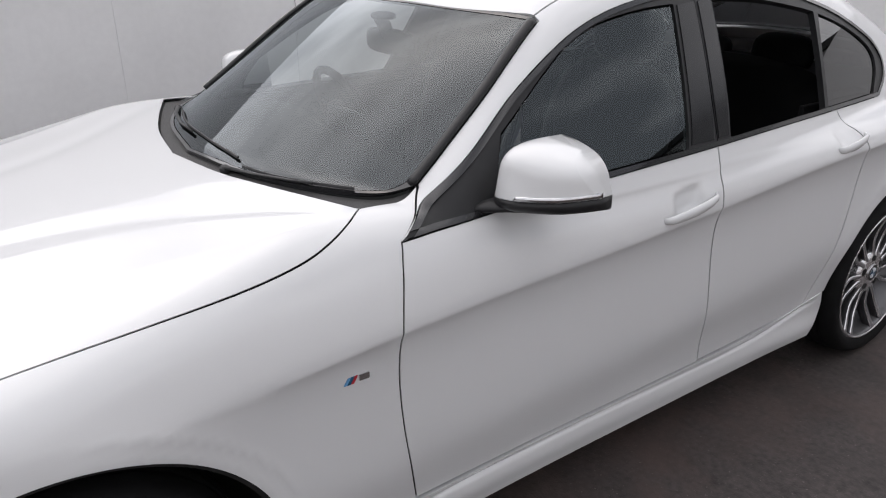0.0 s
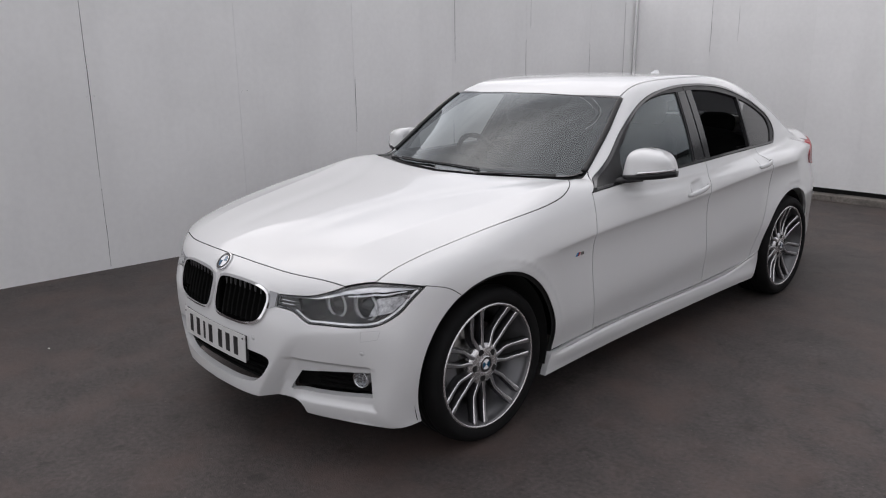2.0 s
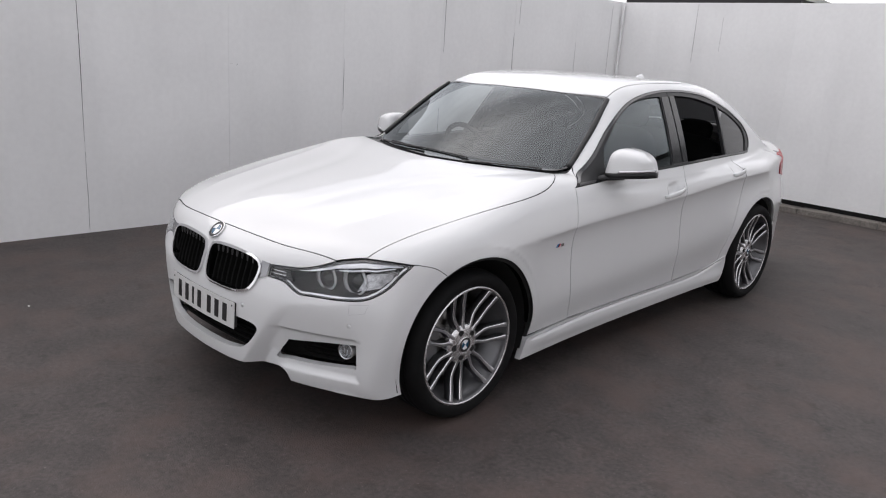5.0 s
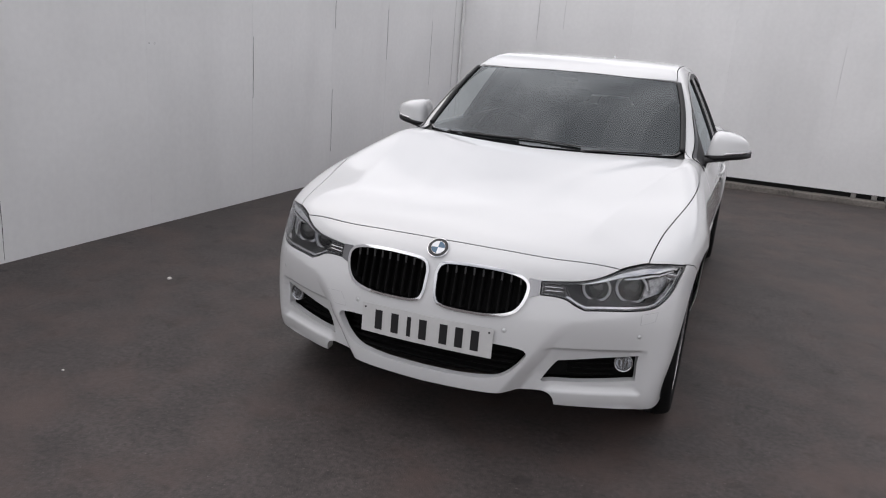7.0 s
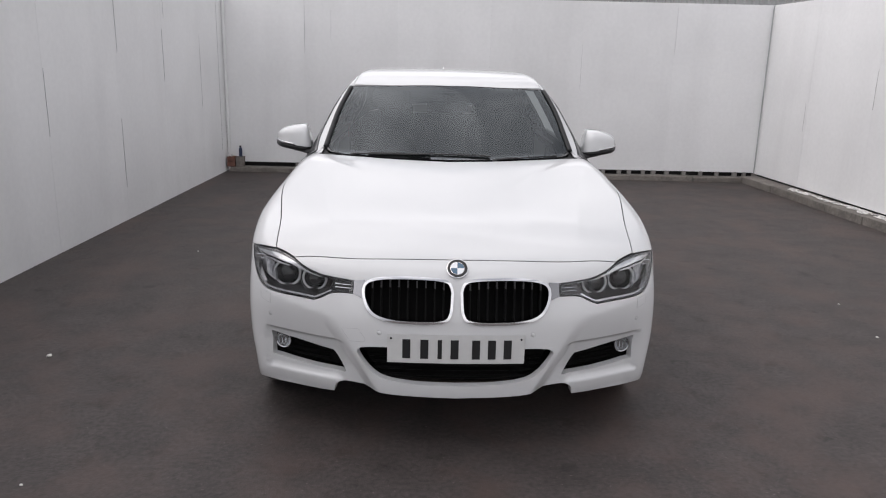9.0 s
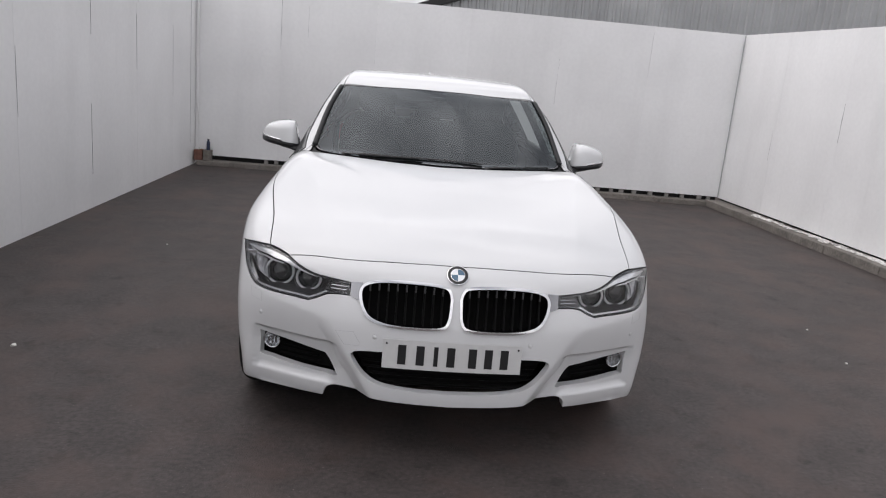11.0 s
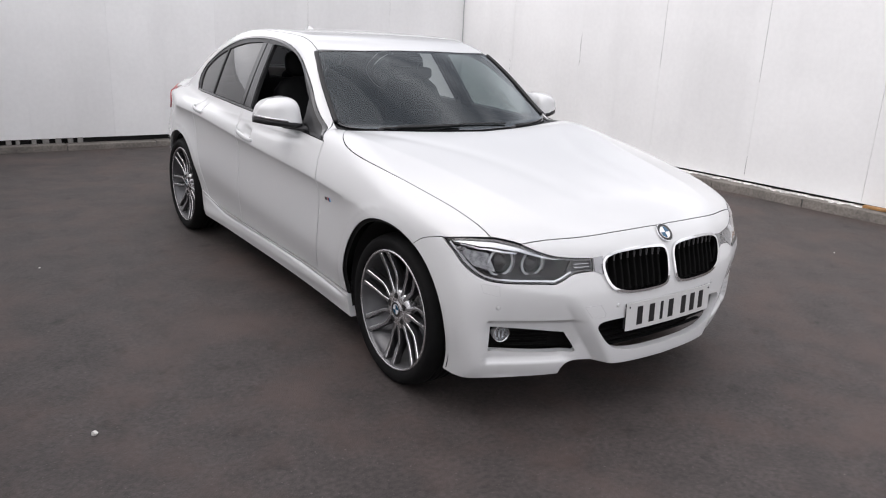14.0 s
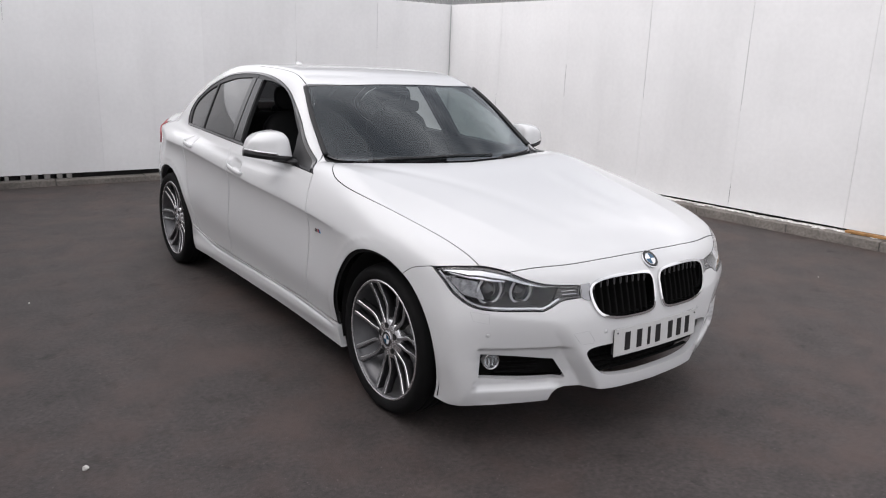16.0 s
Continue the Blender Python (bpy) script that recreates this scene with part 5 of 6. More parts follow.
# ---- wheels ----
def make_wheel():
    """One 7-pair double-spoke wheel, its outer side towards local +z, phase 0 towards local +x."""
    idm = Matrix.Identity(4)
    bm = bmesh.new()
    ring_bm(bm, [(0.2640, 0.014), (0.2640, 0.022), (0.2595, 0.0255), (0.253, 0.023), (0.249, 0.010), (0.247, -0.02), (0.240, -0.024), (0.239, -0.05), (0.231, -0.054), (0.230, -0.085), (0.222, -0.09), (0.220, -0.19), (0.245, -0.20)], idm, 72)
    bmesh.ops.recalc_face_normals(bm, faces=bm.faces)
    for f in bm.faces:
        f.normal_flip() if f.normal.dot(Vector((*f.calc_center_median().xy, 0))) > 0 and f.calc_center_median().z < -0.01 else None
    rim = part("wheel", bm, BARREL, car, "grey and machined seven-pair double-spoke alloy wheel", smooth=True)
    bm = bmesh.new()
    ring_bm(bm, [(0.2638, 0.0230), (0.2605, 0.0270), (0.2565, 0.0268), (0.2535, 0.0240)], idm, 72)
    part("rim_edge", bm, ALLOY, rim, smooth=True)
    bm = bmesh.new()
    prof = [(0.259, 0.016), (0.2645, 0.0225), (0.270, 0.029), (0.283, 0.0345), (0.297, 0.0345), (0.303, 0.0335), (0.311, 0.028), (0.319, 0.018), (0.3240, 0.004), (0.3285, -0.015)]
    for k in range(4):
        c = -0.030 - k * 0.042
        prof += [(0.3295, c + 0.006), (0.3225, c + 0.004), (0.3225, c - 0.004), (0.3300, c - 0.006)]
    prof += [(0.3285, -0.178), (0.318, -0.20), (0.29, -0.212), (0.25, -0.20)]
    ring_bm(bm, prof, idm, 72)
    bmesh.ops.recalc_face_normals(bm, faces=bm.faces)
    part("tyre", bm, RUBBER, rim, "black low-profile tyre", smooth=True)
    # one spoke, then its fellows on the same mesh
    spoke_mesh = {}
    for side in (1, -1):
        bm = bmesh.new()
        rows = []
        for f in np.linspace(0, 1, 15):
            r = 0.060 + 0.194 * f
            spread = min(max((r - 0.072) / 0.075, 0.0), 1.0)
            off = side * (0.0125 + 0.0165 * spread * spread * (3 - 2 * spread) + 0.0015 * f)
            w = 0.0072 + 0.0035 * (1 - f) ** 4 + 0.0062 * f**4
            zf = -0.006 - 0.006 * math.sin(math.pi * min(f * 1.3, 1.0)) + 0.026 * f**3
            deep = 0.030 + 0.016 * (1 - f)
            rows.append([(r, off - w, zf - 0.0022), (r, off - w * 0.66, zf + 0.001), (r, off + w * 0.66, zf + 0.001), (r, off + w, zf - 0.0022), (r, off + w * 1.15, zf - deep), (r, off - w * 1.15, zf - deep)])
        loft_bm(bm, rows)
        for i, fc in enumerate(bm.faces):
            fc.material_index = (2, 0, 2, 1, 1, 1)[i % 6] if i < 84 else 1
            fc.smooth = True
        me = bpy.data.meshes.new("spoke")
        bm.to_mesh(me)
        bm.free()
        me.materials.append(ALLOY_FACE)
        me.materials.append(ALLOY_GREY)
        me.materials.append(ALLOY)
        spoke_mesh[side] = me
    for k in range(7):
        for side in (1, -1):
            ob = new("spoke", spoke_mesh[side])
            ob.parent = rim
            ob.matrix_basis = pose(0, 0, 0, 0, 0, 360 * k / 7)
    bm = bmesh.new()
    ring_bm(bm, [(0.034, -0.004), (0.037, -0.002), (0.048, -0.0030), (0.066, -0.0050), (0.078, -0.0080), (0.086, -0.0130), (0.090, -0.022), (0.090, -0.045), (0.082, -0.08)], idm, 40)
    part("hub", bm, ALLOY, rim, smooth=True)
    # near-black discs on the hub face give the bolt holes' shade as colour
    for k in range(5):
        bm = bmesh.new()
        c = pose(0.0575 * math.cos(radians(72 * k + 18)), 0.0575 * math.sin(radians(72 * k + 18)), 0, 0, 0, 0)
        ring_bm(bm, [(0.0005, -0.0030), (0.0142, -0.0032), (0.0150, -0.012)], c, 16)
        hole = part("bolt_hole_shade", bm, DARK, rim)
    roundel(rim, pose(0, 0, -0.004), 0.0345, "hub_badge")
    return rim


wheel = make_wheel()
places = [(0.832, 0.0, 1, 41), (0.852, 2.81, 1, 22), (-0.832, 0.0, -1, 83), (-0.852, 2.81, -1, 60)]
for k, (x, y, s, phase) in enumerate(places):
    m = pose(x, y, 0.3275) @ pose(0, 0, 0, 0, 90 * s, 0) @ pose(0, 0, 0, 0, 0, phase if s > 0 else -phase)
    if k == 0:
        wheel.matrix_basis = m
    else:
        copy_thing(wheel, m)
    axis = pose(x, y, 0.3275) @ pose(0, 0, 0, 0, 90 * s, 0)
    bm = bmesh.new()
    ring_bm(bm, [(0.075, -0.075), (0.10, -0.078), (0.165, -0.078), (0.165, -0.10), (0.06, -0.10)], axis, 48)
    part("brake_disc", bm, STEEL, car, smooth=True)
    bm = bmesh.new()
    rows = []
    for a in np.linspace(-34, 34, 9):
        c = math.cos(radians(a)), math.sin(radians(a))
        rows.append([axis @ Vector((0, 0, zz)) + Vector((0, -rr * c[0], rr * c[1])) for rr, zz in ((0.115, -0.058), (0.120, -0.050), (0.180, -0.050), (0.187, -0.06), (0.187, -0.125), (0.115, -0.125))])
    loft_bm(bm, rows)
    part("brake_caliper", bm, CALIPER, car)

# ---- cabin ----
head_loop = [both_sides(np.vstack([rounded([(0, 1.25, 1.36), (0.3, 1.27, 1.36), (0.53, 1.34, 1.36)]), rounded([(0.53, 1.34, 1.36), (0.525, 1.9, 1.4), (0.50, 2.68, 1.36)])[1:], rounded([(0.50, 2.68, 1.36), (0, 2.64, 1.37)])[1:]]))]
panel("headliner", head_loop, TOP, HEADLINER, car, h=0.08, lift=-0.035, depth=0.01)
# inner faces of roof rails and pillars
panel("rail_trim", [outline(SCREEN_SIDE[::-1], [(0.700, 0.83, 1.01), (0.74, 0.80, 0.985), (0.785, 0.720, 0.938)], DLO_TOP, [(0.755, 2.765, 0.996), (0.72, 2.98, 1.03), (0.62, 3.22, 1.085), (0.575, 3.26, 1.115)], GLASS_REAR_SIDE[::-1], ROOF_SIDE[::-1], [(0.572, 1.272, 1.345), (0.592, 1.268, 1.335)])], DIAG, HEADLINER, car, mirror=True, lift=-0.022, h=0.04, depth=0.004)
for k, (dl, door) in enumerate(((outline(DOOR_FRONT[::-1], BELT[:4], DOOR_MID, [(0.83, 1.77, 0.295), (0.82, 0.722, 0.292)]), front_doors), (outline(DOOR_MID[::-1], BELT[3:6], [(0.79, 2.42, 0.998), (0.86, 2.44, 0.74), (0.85, 2.32, 0.325)], [(0.85, 2.32, 0.325), (0.83, 1.77, 0.30)]), rear_doors))):
    for j, ob in enumerate(panel("inner_trim", [dl], SIDE, TRIM_GREY, car, mirror=True, lift=-0.07, h=0.05, depth=0.004)):
        ob.parent = door[j]
bm = bmesh.new()
box_bm(bm, (-0.72, 0.62, 0.24), (0.72, 2.75, 0.28), 0.01)
part("cabin_floor", bm, TRIM_GREY, car)
bm = bmesh.new()
box_bm(bm, (-0.64, 0.60, 0.28), (0.64, 0.64, 0.90), 0.01)
part("bulkhead", bm, TRIM_GREY, car)
for s in (1, -1):
    bm = bmesh.new()
    box_bm(bm, (s * 0.70 - 0.01, 2.36, 0.30), (s * 0.70 + 0.01, 2.95, 1.0), 0.005)
    part("rear_side_trim", bm, TRIM_GREY, car)
# dashboard: a swept section with a hood over the dials on the right-hand side
bm = bmesh.new()
rows = []
for x in np.linspace(-0.72, 0.72, 25):
    hood = 0.035 * math.exp(-(((x + 0.36) / 0.17) ** 4))
    w = 0.04 * (abs(x) / 0.72) ** 3
    rows.append([(x, 0.64 + w * 1.5, 0.90), (x, 0.72 + w, 0.965), (x, 0.90 + w, 0.965 + 0.3 * hood), (x, 1.02, 0.955 + hood), (x, 1.07, 0.925 + hood), (x, 1.075, 0.87), (x, 1.03, 0.72), (x, 0.98, 0.55), (x, 0.66, 0.55)])
loft_bm(bm, rows)
part("dashboard", bm, TRIM_GREY, car, "charcoal dashboard", smooth=True)
bm = bmesh.new()
box_bm(bm, (-0.10, 1.04, 0.30), (0.10, 1.95, 0.60), 0.03)
part("centre_console", bm, TRIM_GREY, car)
bm = bmesh.new()
box_bm(bm, (-0.14, 1.035, 0.955), (0.10, 1.05, 1.035), 0.006)
part("screen", bm, GLOSS_BLACK, car, "black dashboard screen")
m = facing((-0.36, 1.22, 0.93), (0, 1, 0.42))
bm = bmesh.new()
ring_bm(bm, [(0.178 + 0.015 * math.cos(a), 0.015 * math.sin(a)) for a in np.linspace(0, 2 * math.pi, 9)[:-1]], m, 48, closed=True)
steer = part("steering_wheel", bm, LEATHER, car, "black leather steering wheel", smooth=True)
bm = bmesh.new()
ring_bm(bm, [(0.0005, 0.012), (0.05, 0.010), (0.068, -0.008), (0.068, -0.05)], m, 28)
part("boss", bm, TRIM_GREY, steer, smooth=True)
for a in (8, 172, 270):
    bm = bmesh.new()
    d = Vector((math.cos(radians(a)), math.sin(radians(a)), 0))
    tube_bm(bm, [m @ (d * r) for r in (0.05, 0.11, 0.176)], [(0.022, 0.009), (0.017, 0.008), (0.014, 0.008)], 8, ups=tuple(m.to_3x3() @ Vector((0, 0, 1))))
    part("spoke", bm, SILVER if a == 270 else TRIM_GREY, steer)
bm = bmesh.new()
tube_bm(bm, [(-0.36, 1.05, 0.85), (-0.36, 1.2, 0.92)], (0.04, 0.035), 12)
part("column", bm, TRIM_GREY, steer)


def seat(x, y, name="front_seat"):
    bm = bmesh.new()
    loft_bm(bm, blob(x, y, 0.56, 0.25, 0.27, 0.085, 4))
    base = part(name, bm, LEATHER, car, "black leather car seat", smooth=True)
    bm = bmesh.new()
    rows = blob(0, 0, 0, 0.245, 0.075, 0.31, 3.6)
    tilt = pose(x, y + 0.27, 0.86, -17, 0, 0)
    loft_bm(bm, [[tilt @ Vector(q) for q in row] for row in rows])
    part("backrest", bm, LEATHER, base, smooth=True)
    bm = bmesh.new()
    tilt = pose(x, y + 0.375, 1.235, -10, 0, 0)
    loft_bm(bm, [[tilt @ Vector(q) for q in row] for row in blob(0, 0, 0, 0.13, 0.05, 0.085, 3.2)])
    part("headrest", bm, LEATHER, base, smooth=True)
    for s in (1, -1):
        bm = bmesh.new()
        tube_bm(bm, [(x + 0.06 * s, y + 0.345, 1.10), (x + 0.06 * s, y + 0.37, 1.20)], (0.006, 0.006), 8)
        part("headrest_post", bm, SILVER, base)
    return base


seat(0.37, 1.48)
seat(-0.37, 1.48)
bm = bmesh.new()
loft_bm(bm, blob(0, 2.36, 0.55, 0.63, 0.25, 0.09, 5))
bench = part("rear_bench", bm, LEATHER, car, "black leather rear bench", smooth=True)
bm = bmesh.new()
tilt = pose(0, 2.66, 0.80, -20, 0, 0)
loft_bm(bm, [[tilt @ Vector(q) for q in row] for row in blob(0, 0, 0, 0.62, 0.08, 0.29, 5)])
part("backrest", bm, LEATHER, bench, smooth=True)
for x in (-0.36, 0, 0.36):
    bm = bmesh.new()
    tilt = pose(x, 2.76, 1.10 if x else 1.07, -12, 0, 0)
    loft_bm(bm, [[tilt @ Vector(q) for q in row] for row in blob(0, 0, 0, 0.125, 0.045, 0.075, 3.2)])
    part("headrest", bm, LEATHER, bench, smooth=True)
bm = bmesh.new()
box_bm(bm, (-0.60, 2.74, 0.985), (0.60, 3.30, 1.0), 0.005)
part("parcel_shelf", bm, TRIM_GREY, car)
bm = bmesh.new()
box_bm(bm, (-0.64, 2.85, 0.30), (0.64, 2.90, 0.99), 0.01)
part("rear_bulkhead", bm, TRIM_GREY, car)
bm = bmesh.new()
loft_bm(bm, blob(0, 1.195, 1.226, 0.125, 0.022, 0.038, 4))
rear_mirror = part("rear_view_mirror", bm, SATIN_BLACK, car, smooth=True)
bm = bmesh.new()
tube_bm(bm, [(0, 1.19, 1.24), (0, 1.18, 1.27), (0, 1.165, 1.30)], (0.018, 0.022), 10)
part("stem", bm, SATIN_BLACK, rear_mirror)
bm = bmesh.new()
loft_bm(bm, blob(0, 1.175, 1.303, 0.040, 0.032, 0.012, 3))
part("sensor_box", bm, SATIN_BLACK, rear_mirror, smooth=True)

# ---- ground and walls ----
bm = bmesh.new()
bmesh.ops.create_grid(bm, x_segments=24, y_segments=24, size=150)
ground = part("ground", bm, ASPHALT)
tagged(ground, "dark worn asphalt yard with oil spots", "ground", kind="structure")


def run(a, b):
    """The length of a stretch and the frame whose x runs along it and whose y points away from the yard."""
    a, b = Vector((*a, 0)), Vector((*b, 0))
    along = (b - a).normalized()
    out = Vector((-along.y, along.x, 0))
    return (b - a).length, Matrix(((along.x, out.x, 0, a.x), (along.y, out.y, 0, a.y), (0, 0, 1, 0), (0, 0, 0, 1)))


def wall(name, a, b, z0, z1, label, joints, cracks=(), thick=0.05, joint=0.0006):
    """A boarded wall from a to b: a core with painted sheets on its face. joints: places along it; cracks: (place, low, high, width) of open joints."""
    length, m = run(a, b)
    bm = bmesh.new()
    box_bm(bm, (0, 0.012, z0 + 0.004), (length, 0.012 + thick, z1 - 0.004))
    core = part(name, bm, WALL_CORE)
    core.matrix_world = m
    tagged(core, label, "wall", kind="structure")
    stops = [0.0, *joints, length]
    for k, (s0, s1) in enumerate(zip(stops, stops[1:])):
        bm = bmesh.new()
        box_bm(bm, (s0 + joint, 0.0005 * (k % 2), z0), (s1 - joint, 0.010, z1), 0.0003)
        part("wall_sheet", bm, WALL_PAINT, core)
    for s, lo, hi, w in cracks:
        bm = bmesh.new()
        rows = []
        for f in np.linspace(0, 1, 9):
            c = s + 0.004 * noise.noise((s * 7, f * 5, 0.3))
            h = 0.7 * w * (0.25 + 0.75 * math.sin(math.pi * f) ** 0.6) * (0.7 + 0.6 * abs(noise.noise((s, f * 9, 2.0))))
            z = lo + (hi - lo) * f
            rows.append([(c - h, -0.0012, z), (c + h, -0.0012, z), (c + h, 0.004, z), (c - h, 0.004, z)])
        loft_bm(bm, rows)
        part("open_joint", bm, DARK, core)
    return core


CORNER_A, CORNER_B = (-2.77, 6.62), (4.28, 6.45)
west = wall("wall_west", (-3.12, -4.5), CORNER_A, 0.0, 2.26, "white painted boarded wall with open joints and cracks", [0.86, 2.03, 3.2, 4.37, 5.54, 6.70, 7.93, 9.05, 10.2], [(4.37, 0.02, 0.62, 0.0016), (4.37, 0.7, 2.2, 0.0026), (6.71, 0.88, 1.38, 0.0028), (7.95, 0.30, 0.92, 0.0030), (7.97, 1.50, 2.2, 0.0028), (9.05, 1.21, 1.75, 0.0030), (9.12, 1.85, 2.2, 0.0018), (10.2, 0.9, 1.7, 0.0012), (10.9, 0.3, 2.2, 0.0012)])
north = wall("wall_north", CORNER_A, CORNER_B, 0.118, 2.26, "white painted boarded wall standing on a low kerb", [1.06, 2.26, 3.45, 4.64, 5.83], [(1.06, 1.55, 2.25, 0.0022), (1.40, 1.7, 2.1, 0.0008), (4.64, 1.15, 1.75, 0.0008), (5.83, 1.6, 2.2, 0.0008)], joint=0.0003)
east = wall("wall_east", CORNER_B, (4.82, -3.0), 0.108, 2.26, "bright white painted boarded wall on a concrete kerb", [1.06, 2.25, 3.43, 4.62, 5.79, 6.98, 8.2], [(1.02, 0.75, 1.1, 0.0008), (2.25, 1.1, 1.5, 0.0016), (3.43, 1.15, 2.2, 0.0006), (4.62, 0.14, 0.36, 0.0022), (4.62, 1.1, 2.2, 0.0005)], joint=0.0010)
# paired fixings beside two joints
for s_at in (4.345, 5.565):
    for d in (0.0, 0.05):
        bm = bmesh.new()
        ring_bm(bm, [(0.0005, -0.003), (0.005, -0.0025), (0.006, 0.001)], run((-3.12, -4.5), CORNER_A)[1] @ pose(s_at + d, 0, 1.30, 90, 0, 0), 10)
        bm.transform(run((-3.12, -4.5), CORNER_A)[1].inverted())
        part("screw", bm, WALL_CORE, west)
# corner beads
for name, (x, y) in (("trim_west", (-2.735, 6.585)), ("trim_east", (4.262, 6.43))):
    bm = bmesh.new()
    w = 0.012 if name == "trim_west" else 0.005
    box_bm(bm, (x - w, y - w, 0.11), (x + w, y + w, 2.25), 0.002)
    tagged(part(name, bm, WALL_PAINT if name == "trim_west" else CLADDING), "narrow upright bead in the wall corner", "trim", kind="structure")


def kerb(name, a, b, depth, height, mat, label, lengths):
    """A row of kerb stones with joints."""
    total, m = run(a, b)
    bm = bmesh.new()
    box_bm(bm, (0, -depth + 0.012, -0.03), (total, 0.11, height - 0.012))
    ob = part(name, bm, WALL_CORE)
    ob.matrix_world = m
    tagged(ob, label, "kerb", kind="structure")
    s, k = 0.0, 0
    while s < total - 0.05:
        e = min(s + lengths * (0.9 + 0.2 * ((k * 37 % 11) / 11)), total)
        bm = bmesh.new()
        d = 0.006 * math.sin(k * 2.3)
        box_bm(bm, (s + 0.003, -depth + d, -0.02), (e - 0.003, 0.105, height + 0.4 * d), 0.010)
        for v in bm.verts:
            v.co += Vector((0, 0.004, 0.004)) * noise.noise(v.co * 9)
        part("kerb_stone", bm, mat, ob)
        s, k = e, k + 1
    return ob


kerb("kerb_north", (-2.72, 6.62), (4.26, 6.45), 0.13, 0.062, CONCRETE, "low dirty concrete kerb under the back wall", 0.9)
kerb("kerb_east", (4.27, 6.4), (4.81, -3.0), 0.20, 0.085, CONCRETE, "worn concrete kerb along the side wall", 0.9)
# flaked white paint on the kerb top
total, m = run((4.27, 6.4), (4.81, -3.0))
random.seed(5)
bm = bmesh.new()
s = 1.0
while s < total:
    w = random.uniform(0.04, 0.20)
    d1 = random.uniform(-0.05, 0.02)
    d0 = d1 - random.uniform(0.03, 0.11)
    pts = []
    for i in range(12):
        a = 2 * math.pi * i / 12
        r = random.uniform(0.65, 1.1)
        pts.append((s + w / 2 * (1 + r * math.cos(a)), (d0 + d1) / 2 + (d1 - d0) / 2 * r * math.sin(a), 0.0))
    lo, hi = [bm.verts.new((x, min(y, 0.02), 0.086)) for x, y, _ in pts], [bm.verts.new((x, min(y, 0.02), 0.0905 + random.uniform(0, 0.003))) for x, y, _ in pts]
    for i in range(12):
        bm.faces.new((lo[i], lo[(i + 1) % 12], hi[(i + 1) % 12], hi[i]))
    bm.faces.new(hi)
    s += w * random.uniform(0.3, 0.55)
flakes = part("paint_flakes", bm, FLAKED)
flakes.matrix_world = m
tagged(flakes, "flaked white paint crust on the concrete kerb", "paint flakes", kind="stuff")
# near-black strips added to stand in for the shade in the wall gaps
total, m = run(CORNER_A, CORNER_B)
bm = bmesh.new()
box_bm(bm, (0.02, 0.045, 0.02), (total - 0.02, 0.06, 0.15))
gap_shade = part("gap_shade_strip", bm, DARK)
gap_shade.matrix_world = m
tagged(gap_shade, "near-black strip standing in for the shade under the boarded wall", "backing", kind="structure")
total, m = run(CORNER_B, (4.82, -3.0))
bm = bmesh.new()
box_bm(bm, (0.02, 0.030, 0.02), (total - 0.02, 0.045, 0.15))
gap_shade = part("gap_shade_strip", bm, DARK)
gap_shade.matrix_world = m
tagged(gap_shade, "near-black strip standing in for the shade under the boarded wall", "backing", kind="structure")
# packers in the gap under the back wall
total, m = run(CORNER_A, CORNER_B)
random.seed(3)
for s0, s1, step_s in ((0.9, 1.9, 0.11), (5.0, 6.9, 0.16)):
    s = s0
    while s < s1:
        bm = bmesh.new()
        box_bm(bm, (s, -0.004, 0.0615), (s + 0.05 + random.uniform(-0.012, 0.012), 0.04, 0.121), 0.003)
        ob = part("packer", bm, PACKER)
        ob.matrix_world = m
        tagged(ob, "small pale packing block under the boarded wall", "packing block", group="packing blocks under the back wall")
        s += step_s * random.uniform(0.8, 1.5)

# things in the far corner
def loose_brick(mtx, mat=BRICK):
    bm = bmesh.new()
    box_bm(bm, (-0.0515, -0.056, 0), (0.0515, 0.050, 0.065), 0.005)
    for v in bm.verts:
        v.co += Vector((1, 1, 1)) * 0.003 * noise.noise(v.co * 25)
    ob = part("brick", bm, mat)
    ob.matrix_world = mtx
    return tagged(ob, "broken half brick stacked on the kerb in the wall corner", "brick", group="bricks in the corner")


loose_brick(pose(-2.705, 6.545, 0.0625, 0, 0, 3))
loose_brick(pose(-2.70, 6.548, 0.128, 0, 0, -4))
loose_brick(pose(-2.592, 6.55, 0.0625, 0, 0, 5), CONCRETE)
loose_brick(pose(-2.590, 6.553, 0.128, 0, 0, 1), CONCRETE)
bm = bmesh.new()
ring_bm(bm, [(0.0005, 0.0), (0.020, 0.0), (0.022, 0.006), (0.022, 0.092), (0.019, 0.108), (0.012, 0.115), (0.011, 0.125), (0.0005, 0.126)], pose(-2.585, 6.55, 0.193), 20)
bottle = part("bottle", bm, BLUE_DARK, smooth=True)
tagged(bottle, "small dark blue plastic bottle standing on bricks", "bottle")
bm = bmesh.new()
ring_bm(bm, [(0.0005, 0.0), (0.014, 0.0), (0.014, 0.018), (0.0005, 0.019)], pose(-2.585, 6.55, 0.317), 16)
part("cap", bm, INK, bottle, smooth=True)
random.seed(8)


def crumb(x, y, z, r, mat, label, category, group=""):
    bm = bmesh.new()
    bmesh.ops.create_icosphere(bm, subdivisions=2, radius=r)
    for v in bm.verts:
        v.co = v.co * (1 + 0.45 * noise.noise(v.co / r * 1.3 + Vector((x, y, 0)))) * 1.0
        v.co.z *= 0.6
    ob = part(category.replace(" ", "_"), bm, mat, smooth=False)
    ob.matrix_world = pose(x, y, z + r * 0.45, 0, 0, x * 300)
    return tagged(ob, label, category, group)


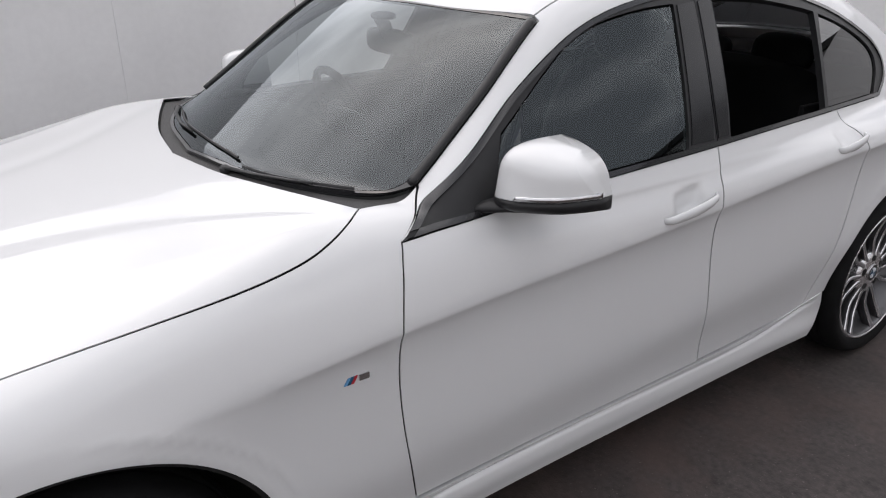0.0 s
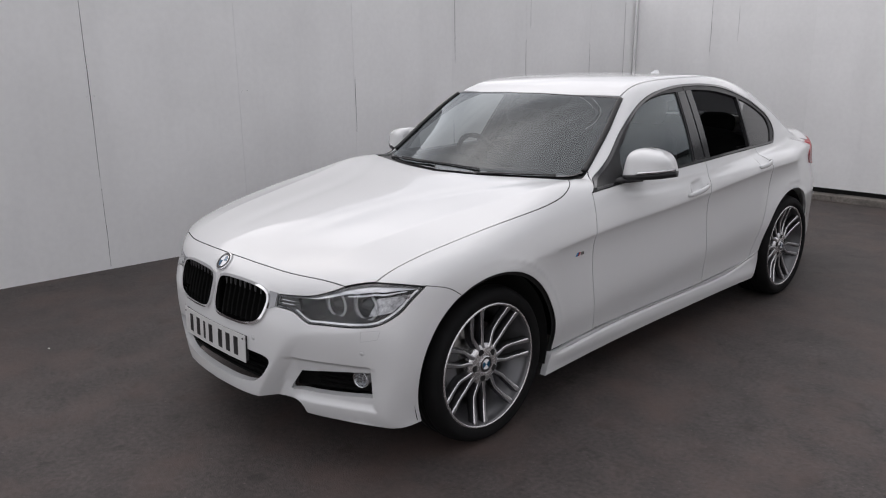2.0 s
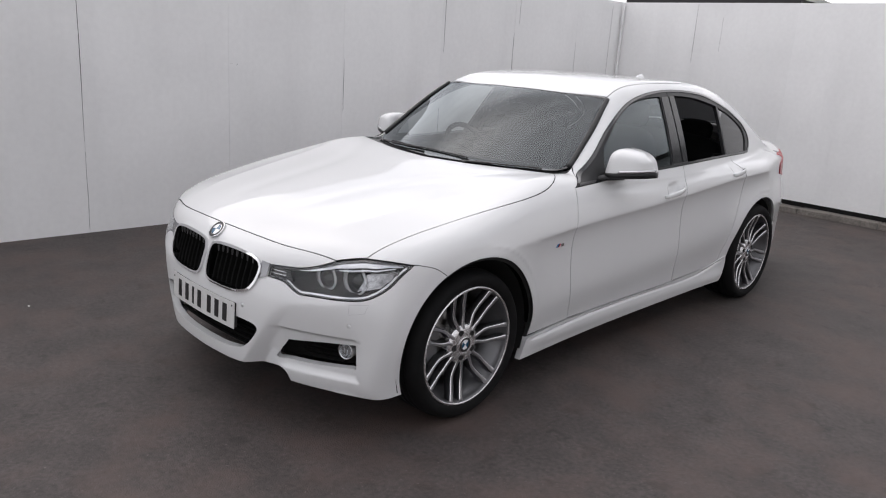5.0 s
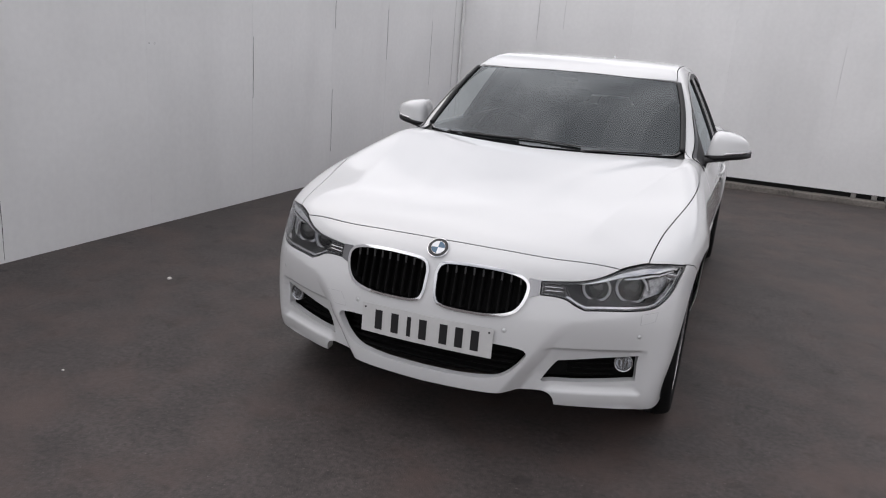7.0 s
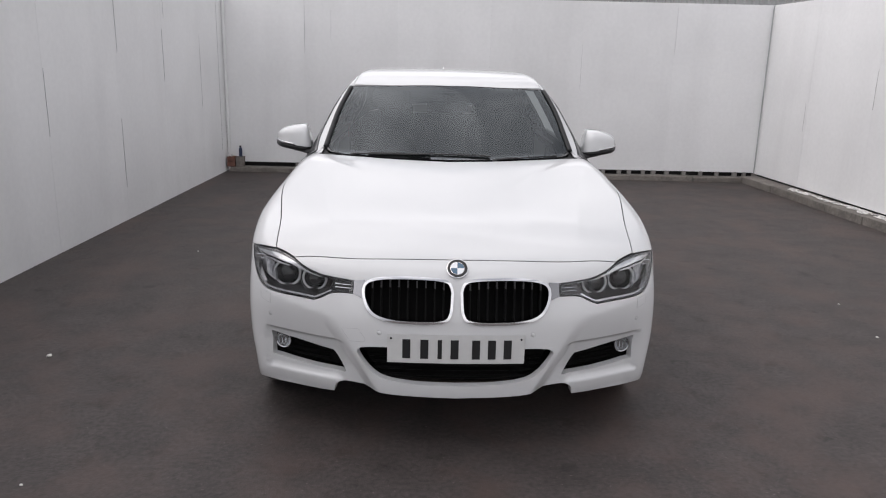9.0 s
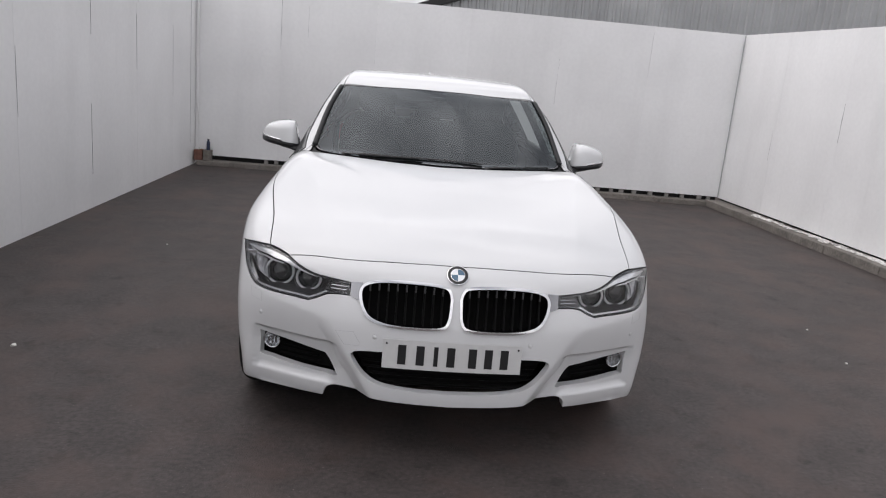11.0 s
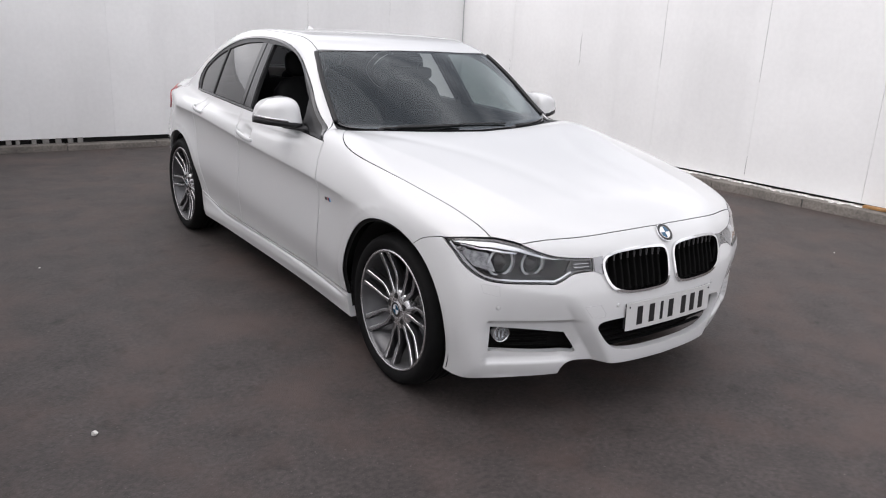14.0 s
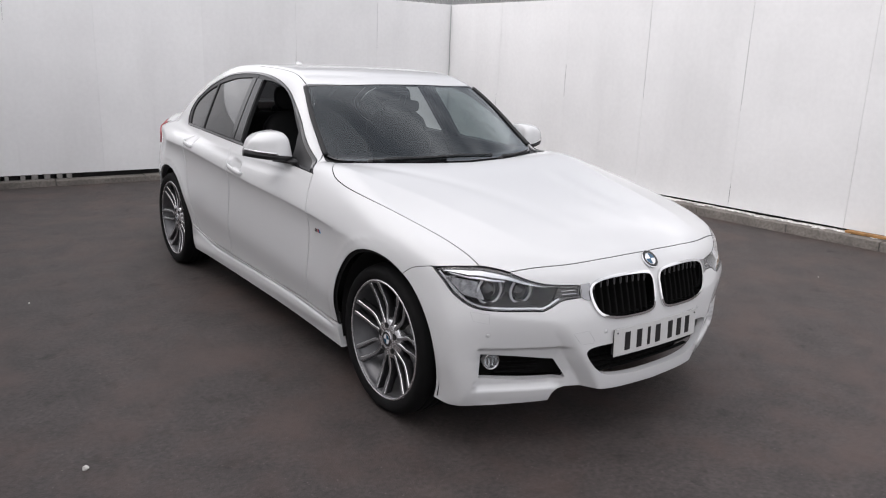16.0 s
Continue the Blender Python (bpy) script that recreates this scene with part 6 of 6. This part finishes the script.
crumb(-2.70, 6.54, 0.193, 0.024, FLAKED, "crumpled white scrap on the corner bricks", "scrap")
crumb(-2.665, 6.515, 0.193, 0.014, RUSTY, "small rusty orange scrap on the corner bricks", "scrap")
crumb(-2.02, 0.17, 0.0, 0.0125, STONE, "pale pebble lying on the asphalt", "pebble", "loose pebbles")
for x, y, r in ((-1.55, -1.0, 0.006), (0.9, -2.0, 0.005), (-0.4, -1.9, 0.006), (2.2, -0.9, 0.006), (2.6, 1.2, 0.007), (3.1, 0.1, 0.005), (-1.9, 2.3, 0.006), (1.7, -1.7, 0.006), (2.5, 0.6, 0.008)):
    crumb(x, y, 0.0, r, STONE, "tiny pale pebble lying on the asphalt", "pebble", "loose pebbles")
# timber offcut on the kerb
bm = bmesh.new()
box_bm(bm, (-0.25, -0.03, 0), (0.25, 0.03, 0.022), 0.003)
for v in bm.verts:
    v.co += Vector((0, 1, 1)) * 0.004 * noise.noise(v.co * 8)
ob = part("timber_offcut", bm, RUSTY)
ob.matrix_world = m2 = run((4.27, 6.4), (4.81, -3.0))[1] @ pose(6.05, -0.06, 0.092, 0, 0, 1)
tagged(ob, "tan weathered timber offcut lying on the kerb", "timber")

# ---- beyond the walls ----
# tall shed with ribbed cladding
shed = new("cladded_building")
tagged(shed, "tall grey building with ribbed metal cladding behind the wall", "building")
SHED_Y = 10.2
eave = lambda x: 2.70 + 0.36 * (min(x, 6) - 0.6)
for k in range(16):
    x0 = -0.55 + k * 1.0
    bm = bmesh.new()
    xs, ys = [], []
    for r in range(7):
        b = x0 + r * 0.143
        xs += [b, b + 0.075, b + 0.095, b + 0.123]
        ys += [0.0, 0.0, -0.03, -0.03]
    xs.append(x0 + 1.001)
    ys.append(0.0)
    lo = [bm.verts.new((x, SHED_Y + y, 0)) for x, y in zip(xs, ys)]
    hi = [bm.verts.new((x, SHED_Y + y, eave(x))) for x, y in zip(xs, ys)]
    for i in range(len(xs) - 1):
        bm.faces.new((lo[i], lo[i + 1], hi[i + 1], hi[i]))
    part("cladding_sheet", bm, CLADDING, shed)
bm = bmesh.new()
box_bm(bm, (-0.4, SHED_Y + 0.05, 0), (15.2, SHED_Y + 6, 2.2))
part("wall", bm, CLADDING, shed)
bm = bmesh.new()
rows = [[(x, SHED_Y - 0.10, eave(x) - 0.10), (x, SHED_Y - 0.10, eave(x) + 0.03), (x, SHED_Y + 0.4, eave(x) + 0.03), (x, SHED_Y + 0.4, eave(x) - 0.16)] for x in (-0.7, 6.0, 15.3)]
loft_bm(bm, rows)
part("verge_flashing", bm, BLACK_PLASTIC, shed, "dark verge flashing")
# low outbuilding with a shallow hipped roof
low = new("outbuilding")
tagged(low, "low outbuilding with a shallow grey hipped roof", "building")
bm = bmesh.new()
box_bm(bm, (-6.2, 13.2, 0), (-3.1, 16.0, 2.72))
part("wall", bm, CLADDING, low)
bm = bmesh.new()
loft_bm(bm, [[(-6.7, 13.0, 2.86), (-2.95, 13.0, 2.86), (-2.95, 16.2, 2.86), (-6.7, 16.2, 2.86)], [(-5.9, 14.3, 3.10), (-3.45, 14.3, 3.10), (-3.45, 14.9, 3.10), (-5.9, 14.9, 3.10)]])
roof = part("roof", bm, material("grey_green_roof_felt", (0.16, 0.17, 0.155), 0.7, var=0.2, scale=3, bump=0.3), low)
bm = bmesh.new()
box_bm(bm, (-6.72, 12.98, 2.78), (-2.93, 13.06, 2.865), 0.01)
part("fascia", bm, BLACK_PLASTIC, low)

# panes let daylight through
for ob in bpy.data.objects:
    if ob.type == "MESH" and ob.data.materials and ob.data.materials[0] in (LENS, GLASS, SCREEN_GLASS):
        ob.visible_shadow = False
